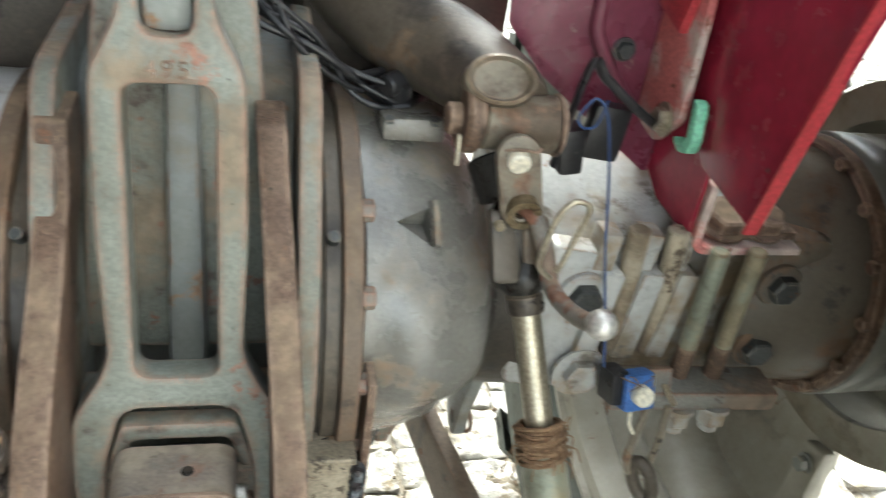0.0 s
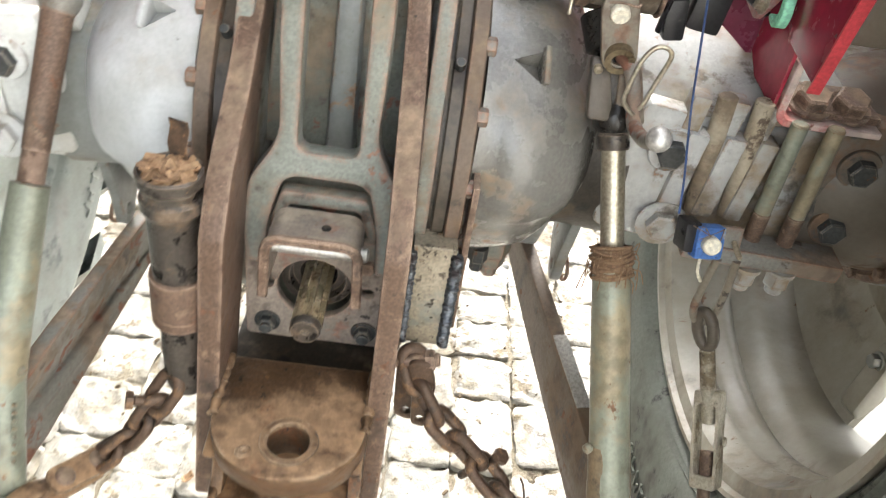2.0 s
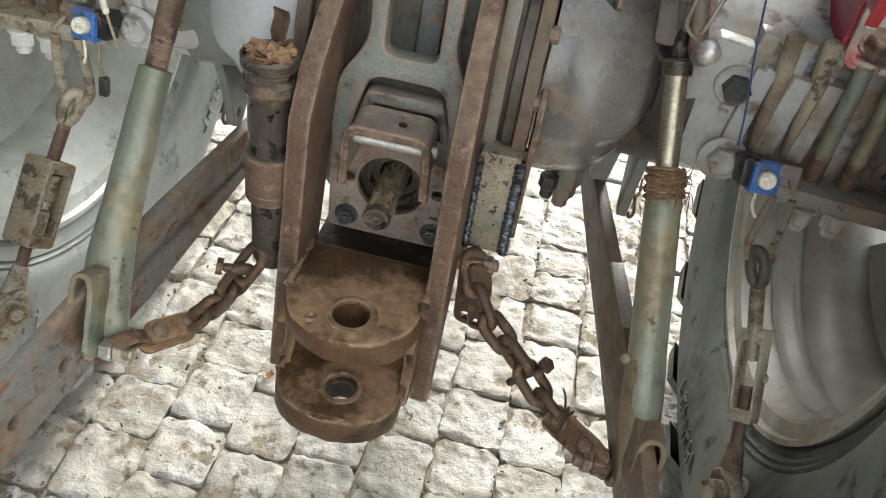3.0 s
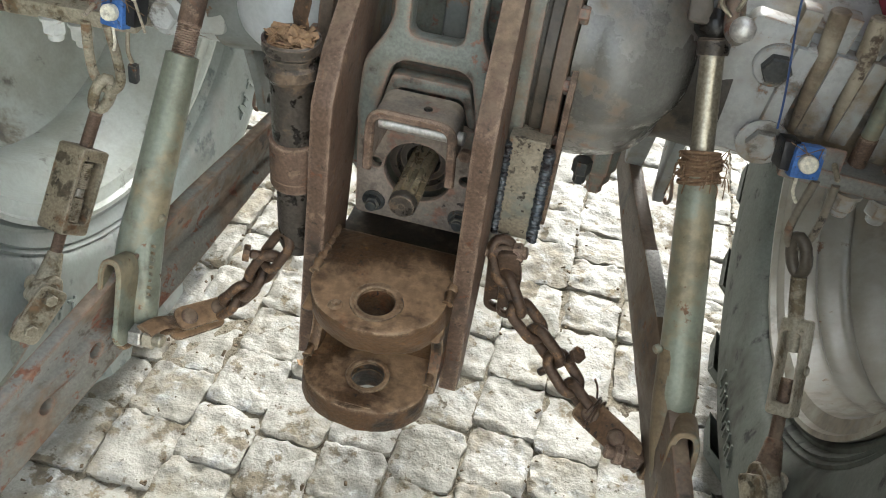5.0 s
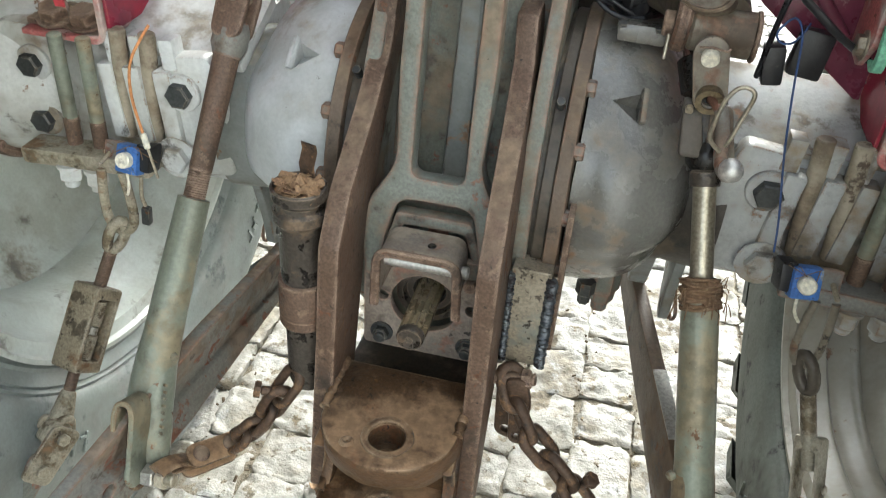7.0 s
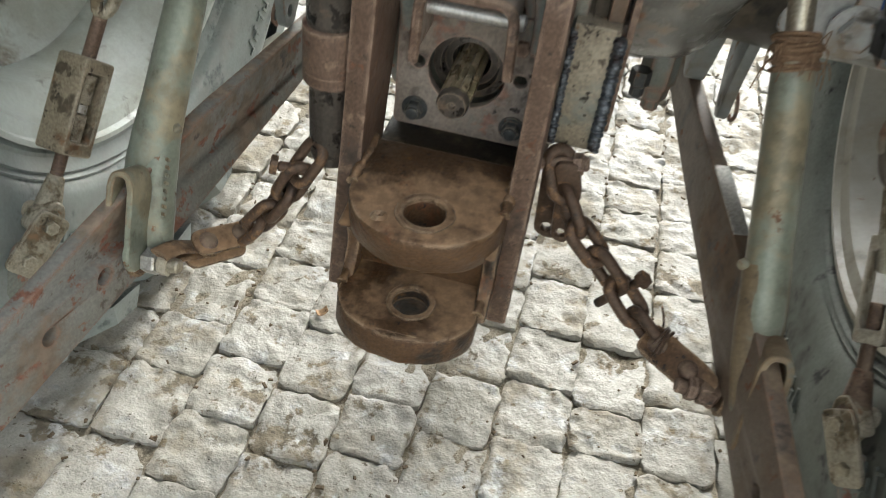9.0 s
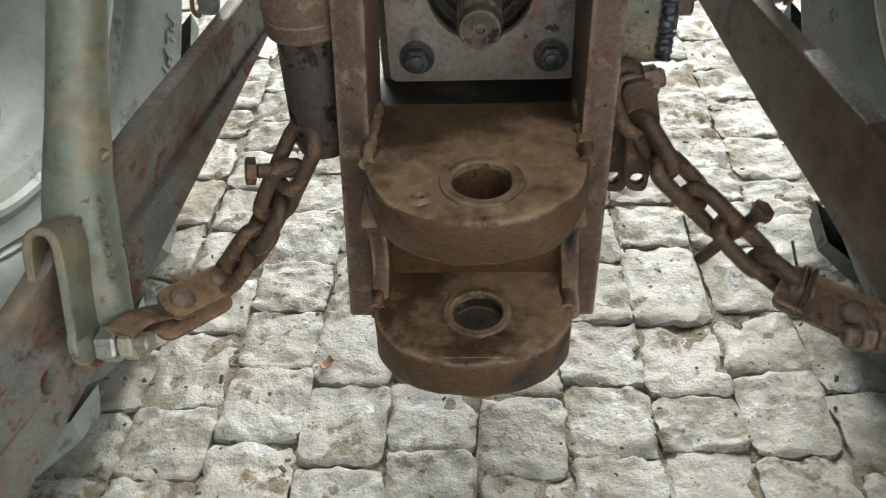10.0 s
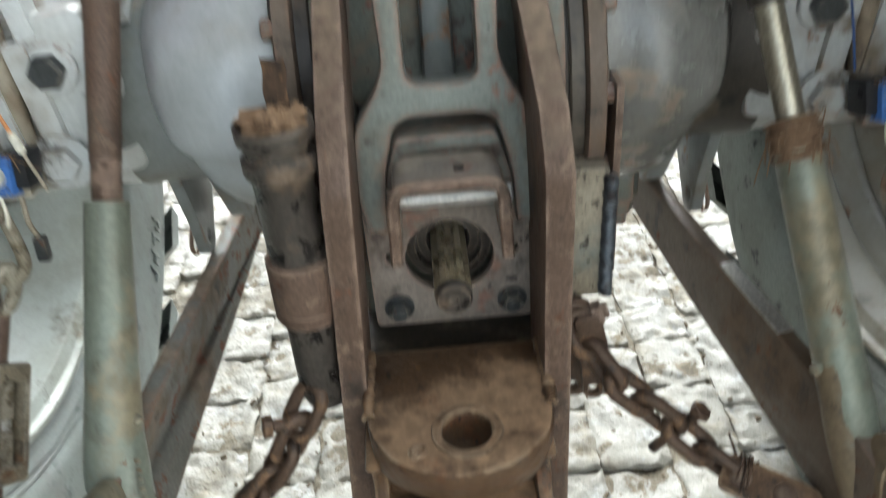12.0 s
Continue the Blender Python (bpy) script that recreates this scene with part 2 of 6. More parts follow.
M_darksteel = surface("dark_oily_steel", (0.085, 0.073, 0.062), [((0.20, 0.145, 0.10), 22, 0.54, 0.10, 0.6), ((0.03, 0.025, 0.022), 34, 0.55, 0.08, 0.25)], 0.30, 0.4, bump=0.35, bump_scale=90, grain=(240, 0.12), edge=((0.30, 0.24, 0.18), 0.004, 0.40))
M_bolt = surface("dark_grey_bolt", (0.062, 0.066, 0.066), [(RUST, 40, 0.60, 0.06, 0.8)], 0.42, 0.3, bump=0.15, edge=((0.26, 0.23, 0.18), 0.003, 0.45))
M_red = surface("crimson_paint", (0.30, 0.020, 0.045), [((0.22, 0.030, 0.060), 4, 0.48, 0.2, 0.30), ((0.34, 0.050, 0.06), 9, 0.60, 0.1, 0.45), ((0.10, 0.03, 0.03), 50, 0.66, 0.04, 0.6)], 0.24, bump=0.05, grain=(90, 0.05), spec=0.5, edge=((0.45, 0.12, 0.10), 0.004, 0.5))
M_redshade = surface("purplish_shaded_red_paint", (0.16, 0.035, 0.060), [((0.20, 0.075, 0.10), 4, 0.46, 0.2, 0.35), ((0.12, 0.02, 0.04), 9, 0.58, 0.12, 0.4), ((0.30, 0.22, 0.20), 30, 0.64, 0.05, 0.7)], 0.28, bump=0.06, grain=(120, 0.06), spec=0.5)
M_redworn = surface("faded_red_paint", (0.50, 0.15, 0.14), [((0.62, 0.50, 0.44), 7, 0.44, 0.12, 0.7), ((0.25, 0.10, 0.07), 30, 0.60, 0.06, 0.8)], 0.45, bump=0.1)
M_redlip = surface("bright_red_paint", (0.42, 0.045, 0.055), [((0.6, 0.3, 0.22), 14, 0.60, 0.1, 0.5)], 0.35, bump=0.03)
M_mint = surface("mint_green_strip", (0.25, 0.62, 0.42), [((0.2, 0.42, 0.3), 40, 0.58, 0.1, 0.6)], 0.5, bump=0.05)
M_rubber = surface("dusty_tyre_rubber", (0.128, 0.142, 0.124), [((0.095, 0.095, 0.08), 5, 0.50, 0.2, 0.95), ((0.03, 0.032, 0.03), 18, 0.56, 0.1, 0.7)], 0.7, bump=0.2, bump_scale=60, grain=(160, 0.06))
M_rubber_lit = surface("sky_lit_tyre_rubber", (0.245, 0.277, 0.266), [((0.30, 0.29, 0.27), 5, 0.52, 0.2, 0.75), ((0.13, 0.15, 0.15), 14, 0.56, 0.1, 0.4)], 0.32, spec=0.7, bump=0.12, bump_scale=60, grain=(160, 0.04))
M_rim_lit = surface("lit_grey_rim_paint", (0.60, 0.64, 0.60), [((0.33, 0.295, 0.23), 6, 0.54, 0.14, 0.7), ((0.24, 0.23, 0.205), 12, 0.58, 0.12, 0.4)], 0.34, bump=0.10, bump_scale=40, grain=(160, 0.03))
M_black = surface("black_rubber_cable", (0.02, 0.02, 0.022), [((0.10, 0.09, 0.08), 40, 0.6, 0.1, 0.7)], 0.3, bump=0.15)
M_blue = surface("blue_plastic", (0.06, 0.17, 0.48), [((0.35, 0.36, 0.36), 60, 0.58, 0.08, 0.7), ((0.05, 0.06, 0.09), 90, 0.58, 0.06, 0.7)], 0.5, bump=0.2)
M_bluewire = surface("blue_wire_sheath", (0.035, 0.075, 0.20), [], 0.4, bump=0)
M_orange = surface("orange_wire_sheath", (0.62, 0.27, 0.10), [], 0.45, bump=0)
M_white = surface("cream_plastic", (0.75, 0.71, 0.58), [((0.5, 0.45, 0.35), 30, 0.58, 0.12, 0.6)], 0.4, bump=0.03)
M_twine = surface("brown_twine", (0.21, 0.13, 0.075), [((0.34, 0.24, 0.15), 120, 0.55, 0.1, 0.9)], 0.9, bump=0.4, bump_scale=300)
M_rag = surface("dry_leaf_litter", (0.36, 0.23, 0.13), [((0.16, 0.09, 0.05), 50, 0.52, 0.12, 0.9)], 0.9, bump=0.3)
M_grime_shade = surface("grime_and_gap_shade", (0.055, 0.046, 0.036), [((0.12, 0.095, 0.065), 9, 0.52, 0.12, 0.7), ((0.02, 0.018, 0.016), 16, 0.55, 0.1, 0.3)], 0.45, bump=0.35, bump_scale=50, dust=((0.22, 0.18, 0.13), 0.50))
M_weld = surface("bright_weld_bead", (0.13, 0.145, 0.16), [((0.06, 0.05, 0.05), 45, 0.5, 0.1, 0.6)], 0.35, 0.7, bump=0.3, bump_scale=250)
M_raw = surface("spotted_raw_steel", (0.27, 0.225, 0.155), [((0.12, 0.095, 0.062), 26, 0.52, 0.08, 0.8), ((0.07, 0.055, 0.04), 60, 0.60, 0.05, 0.8), ((0.25, 0.14, 0.07), 12, 0.57, 0.10, 0.8)], 0.55, 0.15, bump=0.4, bump_scale=110, grain=(260, 0.12), edge=((0.50, 0.44, 0.34), 0.006, 0.40))
M_stone = surface("pale_granite_sett", (0.362, 0.345, 0.306), [((0.30, 0.262, 0.200), 6, 0.48, 0.16, 0.8), ((0.46, 0.456, 0.44), 14, 0.54, 0.12, 0.45), ((0.21, 0.168, 0.110), 13, 0.58, 0.08, 0.95), ((0.12, 0.10, 0.07), 46, 0.63, 0.06, 0.95), ((0.215, 0.180, 0.130), 10, 0.57, 0.05, 0.92), ((0.13, 0.108, 0.080), 80, 0.62, 0.05, 0.92)], 0.55, bump=0.5, bump_scale=46, grain=(260, 0.07), depth=0.012, bump_detail=3.0)
M_sand = surface("earthy_joint_soil", (0.255, 0.222, 0.168), [((0.12, 0.095, 0.066), 18, 0.50, 0.12, 0.95), ((0.36, 0.33, 0.275), 40, 0.56, 0.12, 0.95), ((0.09, 0.085, 0.05), 30, 0.63, 0.05, 0.95)], 0.95, bump=0.8, bump_scale=150, depth=0.006)
M_bounce_ground = surface("pale_bounce_ground", (0.40, 0.375, 0.325), [((0.30, 0.265, 0.21), 3, 0.48, 0.2, 0.95), ((0.46, 0.44, 0.40), 11, 0.55, 0.14, 0.9)], 0.9, bump=0.5, bump_scale=60)
M_soil = surface("brown_soil", (0.13, 0.095, 0.06), [((0.24, 0.18, 0.12), 80, 0.55, 0.1, 0.95)], 0.95, bump=0.5, bump_scale=200)
M_block_wall = surface("grey_blocking_wall", (0.24, 0.23, 0.21), [((0.17, 0.16, 0.14), 2, 0.5, 0.3, 0.9)], 0.9, bump=0.2, bump_scale=30)
M_bounce_wall = surface("pale_bounce_wall", (0.70, 0.70, 0.69), [((0.58, 0.57, 0.55), 2, 0.5, 0.3, 0.9)], 0.9, bump=0.2, bump_scale=30)
M_block_roof = surface("dark_blocking_roof", (0.22, 0.19, 0.16), [((0.14, 0.12, 0.10), 3, 0.5, 0.2, 0.9)], 0.9, bump=0.2, bump_scale=20)


# ---- mesh helpers ----
def part(name, bm, material, parent=None, label=""):
    """Links a bmesh (or mesh) as one mesh object, under its thing."""
    if isinstance(bm, bpy.types.Mesh):
        me = bm
    else:
        me = bpy.data.meshes.new(name)
        bm.to_mesh(me)
        bm.free()
    me.materials.clear()
    me.materials.append(material)
    ob = new(name, me)
    if parent is not None:
        ob.parent = parent
    if label:
        tagged(ob, label)
    return ob


def thing(name, label, category, group="", kind=""):
    return tagged(new(name), label, category, group, kind)


def smooth(bm, deg=38):
    lim = radians(deg)
    for f in bm.faces:
        f.smooth = True
    for e in bm.edges:
        if len(e.link_faces) == 2 and e.calc_face_angle(0) > lim:
            e.smooth = False
    return bm


def aim(a, b, up=(0, 0, 1)):
    """Pose at a with local z towards b."""
    a, b = Vector(a), Vector(b)
    z = (b - a).normalized()
    u = Vector(up)
    if abs(z.dot(u)) > 0.97:
        u = Vector((0, 1, 0))
    x = u.cross(z).normalized()
    y = z.cross(x)
    return Matrix(((x.x, y.x, z.x, a.x), (x.y, y.y, z.y, a.y), (x.z, y.z, z.z, a.z), (0, 0, 0, 1)))


def join(*bms):
    out = bmesh.new()
    for b in bms:
        me = bpy.data.meshes.new("tmp")
        b.to_mesh(me)
        b.free()
        out.from_mesh(me)
        bpy.data.meshes.remove(me)
    return out


def box(size, m=None, bevel=0.003, taper=None):
    bm = bmesh.new()
    bmesh.ops.create_cube(bm, size=1.0)
    for v in bm.verts:
        v.co = Vector((v.co.x * size[0], v.co.y * size[1], v.co.z * size[2]))
        if taper and v.co.z > 0:
            v.co.x *= taper
            v.co.y *= taper
    if bevel:
        bmesh.ops.bevel(bm, geom=bm.edges[:], offset=bevel, segments=2, affect="EDGES", profile=0.6)
    if m is not None:
        bm.transform(m)
    return smooth(bm)


def lathe(profile, segs=32, m=None, closed=False, deg=35, a0=0.0, a1=360.0):
    """Turns (radius, height) pairs round local z."""
    bm = bmesh.new()
    full = abs(a1 - a0) >= 359.9
    steps = segs if full else segs + 1
    rings = []
    for i in range(steps):
        a = radians(a0 + (a1 - a0) * i / segs)
        rings.append([bm.verts.new((r * math.cos(a), r * math.sin(a), h)) for r, h in profile])
    cnt = len(profile)
    for i in range(segs):
        p, q = rings[i], rings[(i + 1) % steps]
        for j in range(cnt if closed else cnt - 1):
            k = (j + 1) % cnt
            bm.faces.new((p[j], q[j], q[k], p[k]))
    bmesh.ops.remove_doubles(bm, verts=bm.verts[:], dist=1e-6)
    bmesh.ops.recalc_face_normals(bm, faces=bm.faces[:])
    if m is not None:
        bm.transform(m)
    return smooth(bm, deg)


def rod(a, b, r0, r1=None, segs=20, edge=0.002):
    """A round bar from a to b with softened ends."""
    r1 = r0 if r1 is None else r1
    h = (Vector(b) - Vector(a)).length
    e = min(edge, r0 * 0.5, r1 * 0.5, h * 0.3)
    return lathe([(0, 0), (r0 - e, 0), (r0, e), (r1, h - e), (r1 - e, h), (0, h)], segs, aim(a, b))


def threaded(a, b, r, pitch=0.003, segs=16):
    h = (Vector(b) - Vector(a)).length
    k = max(2, int(h / pitch))
    prof = [(0, 0)]
    for i in range(k):
        prof += [(r * 0.9, h * i / k), (r, h * (i + 0.5) / k)]
    prof += [(r * 0.9, h), (0, h)]
    return lathe(prof, segs, aim(a, b), deg=70)


def pipe(points, r, segs=10, closed=False, caps=True, squash=1.0, sub=1):
    """A tube swept along a polyline, smoothed by Catmull-Rom."""
    pts = [Vector(p) for p in points]
    if sub > 1:
        out = []
        cnt = len(pts)
        for i in range(cnt if closed else cnt - 1):
            if closed:
                p0, p1, p2, p3 = (pts[(i + k) % cnt] for k in (-1, 0, 1, 2))
            else:
                p0, p1, p2, p3 = pts[max(i - 1, 0)], pts[i], pts[i + 1], pts[min(i + 2, cnt - 1)]
            for s in range(sub):
                t = s / sub
                out.append(0.5 * ((2 * p1) + (p2 - p0) * t + (2 * p0 - 5 * p1 + 4 * p2 - p3) * t * t + (3 * p1 - p0 - 3 * p2 + p3) * t ** 3))
        if not closed:
            out.append(pts[-1])
        pts = out
    bm = bmesh.new()
    cnt = len(pts)
    rings = []
    up = None
    for i, p in enumerate(pts):
        if closed:
            d = pts[(i + 1) % cnt] - pts[i - 1]
        else:
            d = pts[min(i + 1, cnt - 1)] - pts[max(i - 1, 0)]
        d.normalize()
        if up is None:
            up = Vector((0, 0, 1)) if abs(d.z) < 0.9 else Vector((1, 0, 0))
        x = up.cross(d).normalized()
        y = d.cross(x)
        up = y
        rad = r(i / max(1, cnt - 1)) if callable(r) else r
        rings.append([bm.verts.new(p + rad * (math.cos(2 * math.pi * k / segs) * x + squash * math.sin(2 * math.pi * k / segs) * y)) for k in range(segs)])
    for i in range(cnt if closed else cnt - 1):
        p, q = rings[i], rings[(i + 1) % cnt]
        for k in range(segs):
            bm.faces.new((p[k], p[(k + 1) % segs], q[(k + 1) % segs], q[k]))
    if caps and not closed:
        bm.faces.new(rings[0][::-1])
        bm.faces.new(rings[-1])
    bmesh.ops.recalc_face_normals(bm, faces=bm.faces[:])
    return smooth(bm, 50)


def ring_loop(cx, cy, r, k=24):
    return [(cx + r * math.cos(2 * math.pi * i / k), cy + r * math.sin(2 * math.pi * i / k)) for i in range(k)]


def rounded(pts, r, k=4):
    """A polygon's corners rounded by radius r (r may be a list)."""
    out = []
    cnt = len(pts)
    for i in range(cnt):
        p, a, b = Vector(pts[i]), Vector(pts[i - 1]), Vector(pts[(i + 1) % cnt])
        rr = r[i] if isinstance(r, (list, tuple)) else r
        da, db = a - p, b - p
        rr = min(rr, da.length * 0.45, db.length * 0.45)
        if rr <= 0:
            out.append(tuple(p))
            continue
        s, e = p + da.normalized() * rr, p + db.normalized() * rr
        for j in range(k + 1):
            t = j / k
            q = (1 - t) ** 2 * s + 2 * t * (1 - t) * p + t * t * e
            out.append((q.x, q.y))
    return out


def plate(outline, holes=(), thick=0.02, bevel=0.002, m=None):
    """A flat plate with holes in local xy, centred on z = 0, with rounded edges."""
    cu = bpy.data.curves.new("tmp", "CURVE")
    cu.dimensions = "2D"
    cu.fill_mode = "BOTH"
    cu.extrude = max(1e-5, thick / 2 - bevel)
    cu.bevel_depth = bevel
    cu.bevel_resolution = 1
    cu.offset = -bevel
    for loop in (outline, *holes):
        sp = cu.splines.new("POLY")
        sp.points.add(len(loop) - 1)
        for q, (x, y) in zip(sp.points, loop):
            q.co = (x, y, 0, 1)
        sp.use_cyclic_u = True
    ob = bpy.data.objects.new("tmp", cu)
    scene.collection.objects.link(ob)
    dg = bpy.context.evaluated_depsgraph_get()
    me = bpy.data.meshes.new_from_object(ob.evaluated_get(dg))
    bpy.data.objects.remove(ob)
    bpy.data.curves.remove(cu)
    bm = bmesh.new()
    bm.from_mesh(me)
    bpy.data.meshes.remove(me)
    bmesh.ops.remove_doubles(bm, verts=bm.verts[:], dist=1e-5)
    bmesh.ops.recalc_face_normals(bm, faces=bm.faces[:])
    if m is not None:
        bm.transform(m)
    return smooth(bm, 30)


def axes(o, x, y, z):
    """Pose with origin o and the given local axes."""
    return Matrix(((x[0], y[0], z[0], o[0]), (x[1], y[1], z[1], o[1]), (x[2], y[2], z[2], o[2]), (0, 0, 0, 1)))


def in_yz(x):
    """Local (u, v) becomes world (y, z) on the plane x."""
    return axes((x, 0, 0), (0, 1, 0), (0, 0, 1), (1, 0, 0))


def in_xz(y):
    """Local (u, v) becomes world (x, z) on the plane y."""
    return axes((0, y, 0), (1, 0, 0), (0, 0, 1), (0, -1, 0))


def in_xy(z):
    return axes((0, 0, z), (1, 0, 0), (0, 1, 0), (0, 0, 1))


def bent(outline_pts, width, thick, m):
    """A strip of sheet bent along a polyline in local xz, width along y."""
    pts = [Vector((p[0], 0, p[1])) for p in outline_pts]
    bm = bmesh.new()
    rows = []
    for i, p in enumerate(pts):
        d = (pts[min(i + 1, len(pts) - 1)] - pts[max(i - 1, 0)]).normalized()
        nrm = Vector((-d.z, 0, d.x))
        rows.append([bm.verts.new(p + Vector((0, sy * width / 2, 0)) + nrm * sz * thick / 2) for sy, sz in ((-1, -1), (1, -1), (1, 1), (-1, 1))])
    for a, b in zip(rows, rows[1:]):
        for k in range(4):
            bm.faces.new((a[k], a[(k + 1) % 4], b[(k + 1) % 4], b[k]))
    bm.faces.new(rows[0][::-1])
    bm.faces.new(rows[-1])
    bmesh.ops.recalc_face_normals(bm, faces=bm.faces[:])
    bmesh.ops.bevel(bm, geom=[e for e in bm.edges if e.calc_face_angle(0) > 1.0], offset=thick * 0.18, segments=1, affect="EDGES")
    bm.transform(m)
    return smooth(bm, 40)


def hexhead(o, way, r, h, washer=0.0, dome=0.0):
    """A hexagon bolt head on the point o, facing way."""
    o, way = Vector(o), Vector(way).normalized()
    m = aim(o, o + way)
    bits = []
    w = 0.0
    if washer:
        w = h * 0.25
        bits.append(lathe([(0, 0), (washer, 0), (washer, w), (0, w)], 20, m))
    bm = lathe([(0, w), (r, w), (r, w + h * 0.85), (r * 0.86, w + h), (r * 0.6, w + h), (0, w + h - h * 0.06)], 6, m, deg=20)
    bits.append(bm)
    if dome:
        bits.append(lathe([(dome, w + h * 0.9), (dome, w + h * 1.45), (dome * 0.8, w + h * 1.55), (0, w + h * 1.55)], 12, m))
    return join(*bits)


def wobble(bm, amount, scale, seed=0.0):
    """Uneven cast or worn surface."""
    for v in bm.verts:
        q = v.co * scale + Vector((seed, seed * 1.7, seed * 0.6))
        v.co += amount * noise.noise_vector(q)
    return bm


# ---- large structure ----
AXLE = (0.27, 0.85)  # y and z of the rear axle
CX = -0.006          # middle of the hitch


def ground():
    bm = bmesh.new()
    bmesh.ops.create_grid(bm, x_segments=40, y_segments=40, size=30)
    for v in bm.verts:
        v.co.z = -0.022 + (0.012 * noise.noise(v.co * 0.4) if v.co.length > 4 else 0)
    # kept pale beyond the setts to bounce light back at the tractor
    tagged(part("ground", bm, M_bounce_ground), "pale ground beyond the setts, lightened to bounce light", "ground", kind="structure")


ground()


def shed():
    # nothing here is in view; roof and left wall are added to block sky
    tagged(part("roof", box((1.7, 3.6, 0.12), pose(-1.0, -1.2, 3.36), 0.01), M_block_roof), "unseen dark roof slab added to block sky light", "roof", kind="structure")
    tagged(part("wall_left", box((0.2, 8.0, 3.3), pose(-1.75, -0.3, 1.65), 0.01), M_block_wall), "unseen grey wall added to block sky light from the left", "wall", kind="structure")
    # pale wall added behind the camera to bounce light onto the tractor
    tagged(part("wall_back", box((5.0, 0.25, 3.6), pose(2.75, -2.9, 1.8), 0.01), M_bounce_wall), "unseen pale wall added to bounce light onto the tractor", "wall", kind="structure")


shed()

# ---- tractor body: centre housing and axle ----
body = thing("tractor", "dusty grey old tractor rear with axle, housings and large wheels", "tractor")


def centre_housing():
    # main box of the transmission, in front of the hitch parts
    # its long, taller front run is unseen, added to block the sun
    bm = plate(rounded([(0.205, 0.60), (0.205, 1.02), (0.25, 1.10), (1.1, 1.12), (1.15, 1.40), (2.9, 1.40), (2.9, 0.52), (0.2, 0.55)], 0.03), (), 0.22, 0.02, in_yz(0.0))
    part("housing", bm, M_grey, body)
    # rear cover behind the power shaft
    # added dark blocks that close off the bright ground behind the hoses
    for s in (-1, 1):
        part("brake_housing", wobble(box((0.24, 0.50, 0.24), pose(s * 0.225, 0.62, 1.10), 0.03), 0.003, 12), M_grime_shade, body)
    part("shelf_boss", wobble(plate(rounded([(-0.020, 0.83), (0.016, 0.83), (0.012, 1.17), (-0.014, 1.17)], 0.01), (), 0.05, 0.008, axes((0, 0.165 - 0.10 * 0.83, 0), (1, 0, 0), (0, 0.10, 1), (0, -1, 0.10))), 0.0015, 20), M_grey, body)
    part("rear_cover", plate(rounded([(-0.112, 0.56), (0.105, 0.56), (0.105, 0.83), (-0.112, 0.83)], 0.01), (), 0.03, 0.005, in_xz(0.125)), M_greyblue, body)
    part("centre_shelf", wobble(plate(rounded([(-0.105, 0.83), (0.098, 0.83), (0.078, 1.03), (0.060, 1.19), (-0.072, 1.19), (-0.090, 1.03)], 0.012), (), 0.03, 0.006, axes((0, 0.185 - 0.10 * 0.83, 0), (1, 0, 0), (0, 0.10, 1), (0, -1, 0.10))), 0.0015, 14), M_greyblue, body)


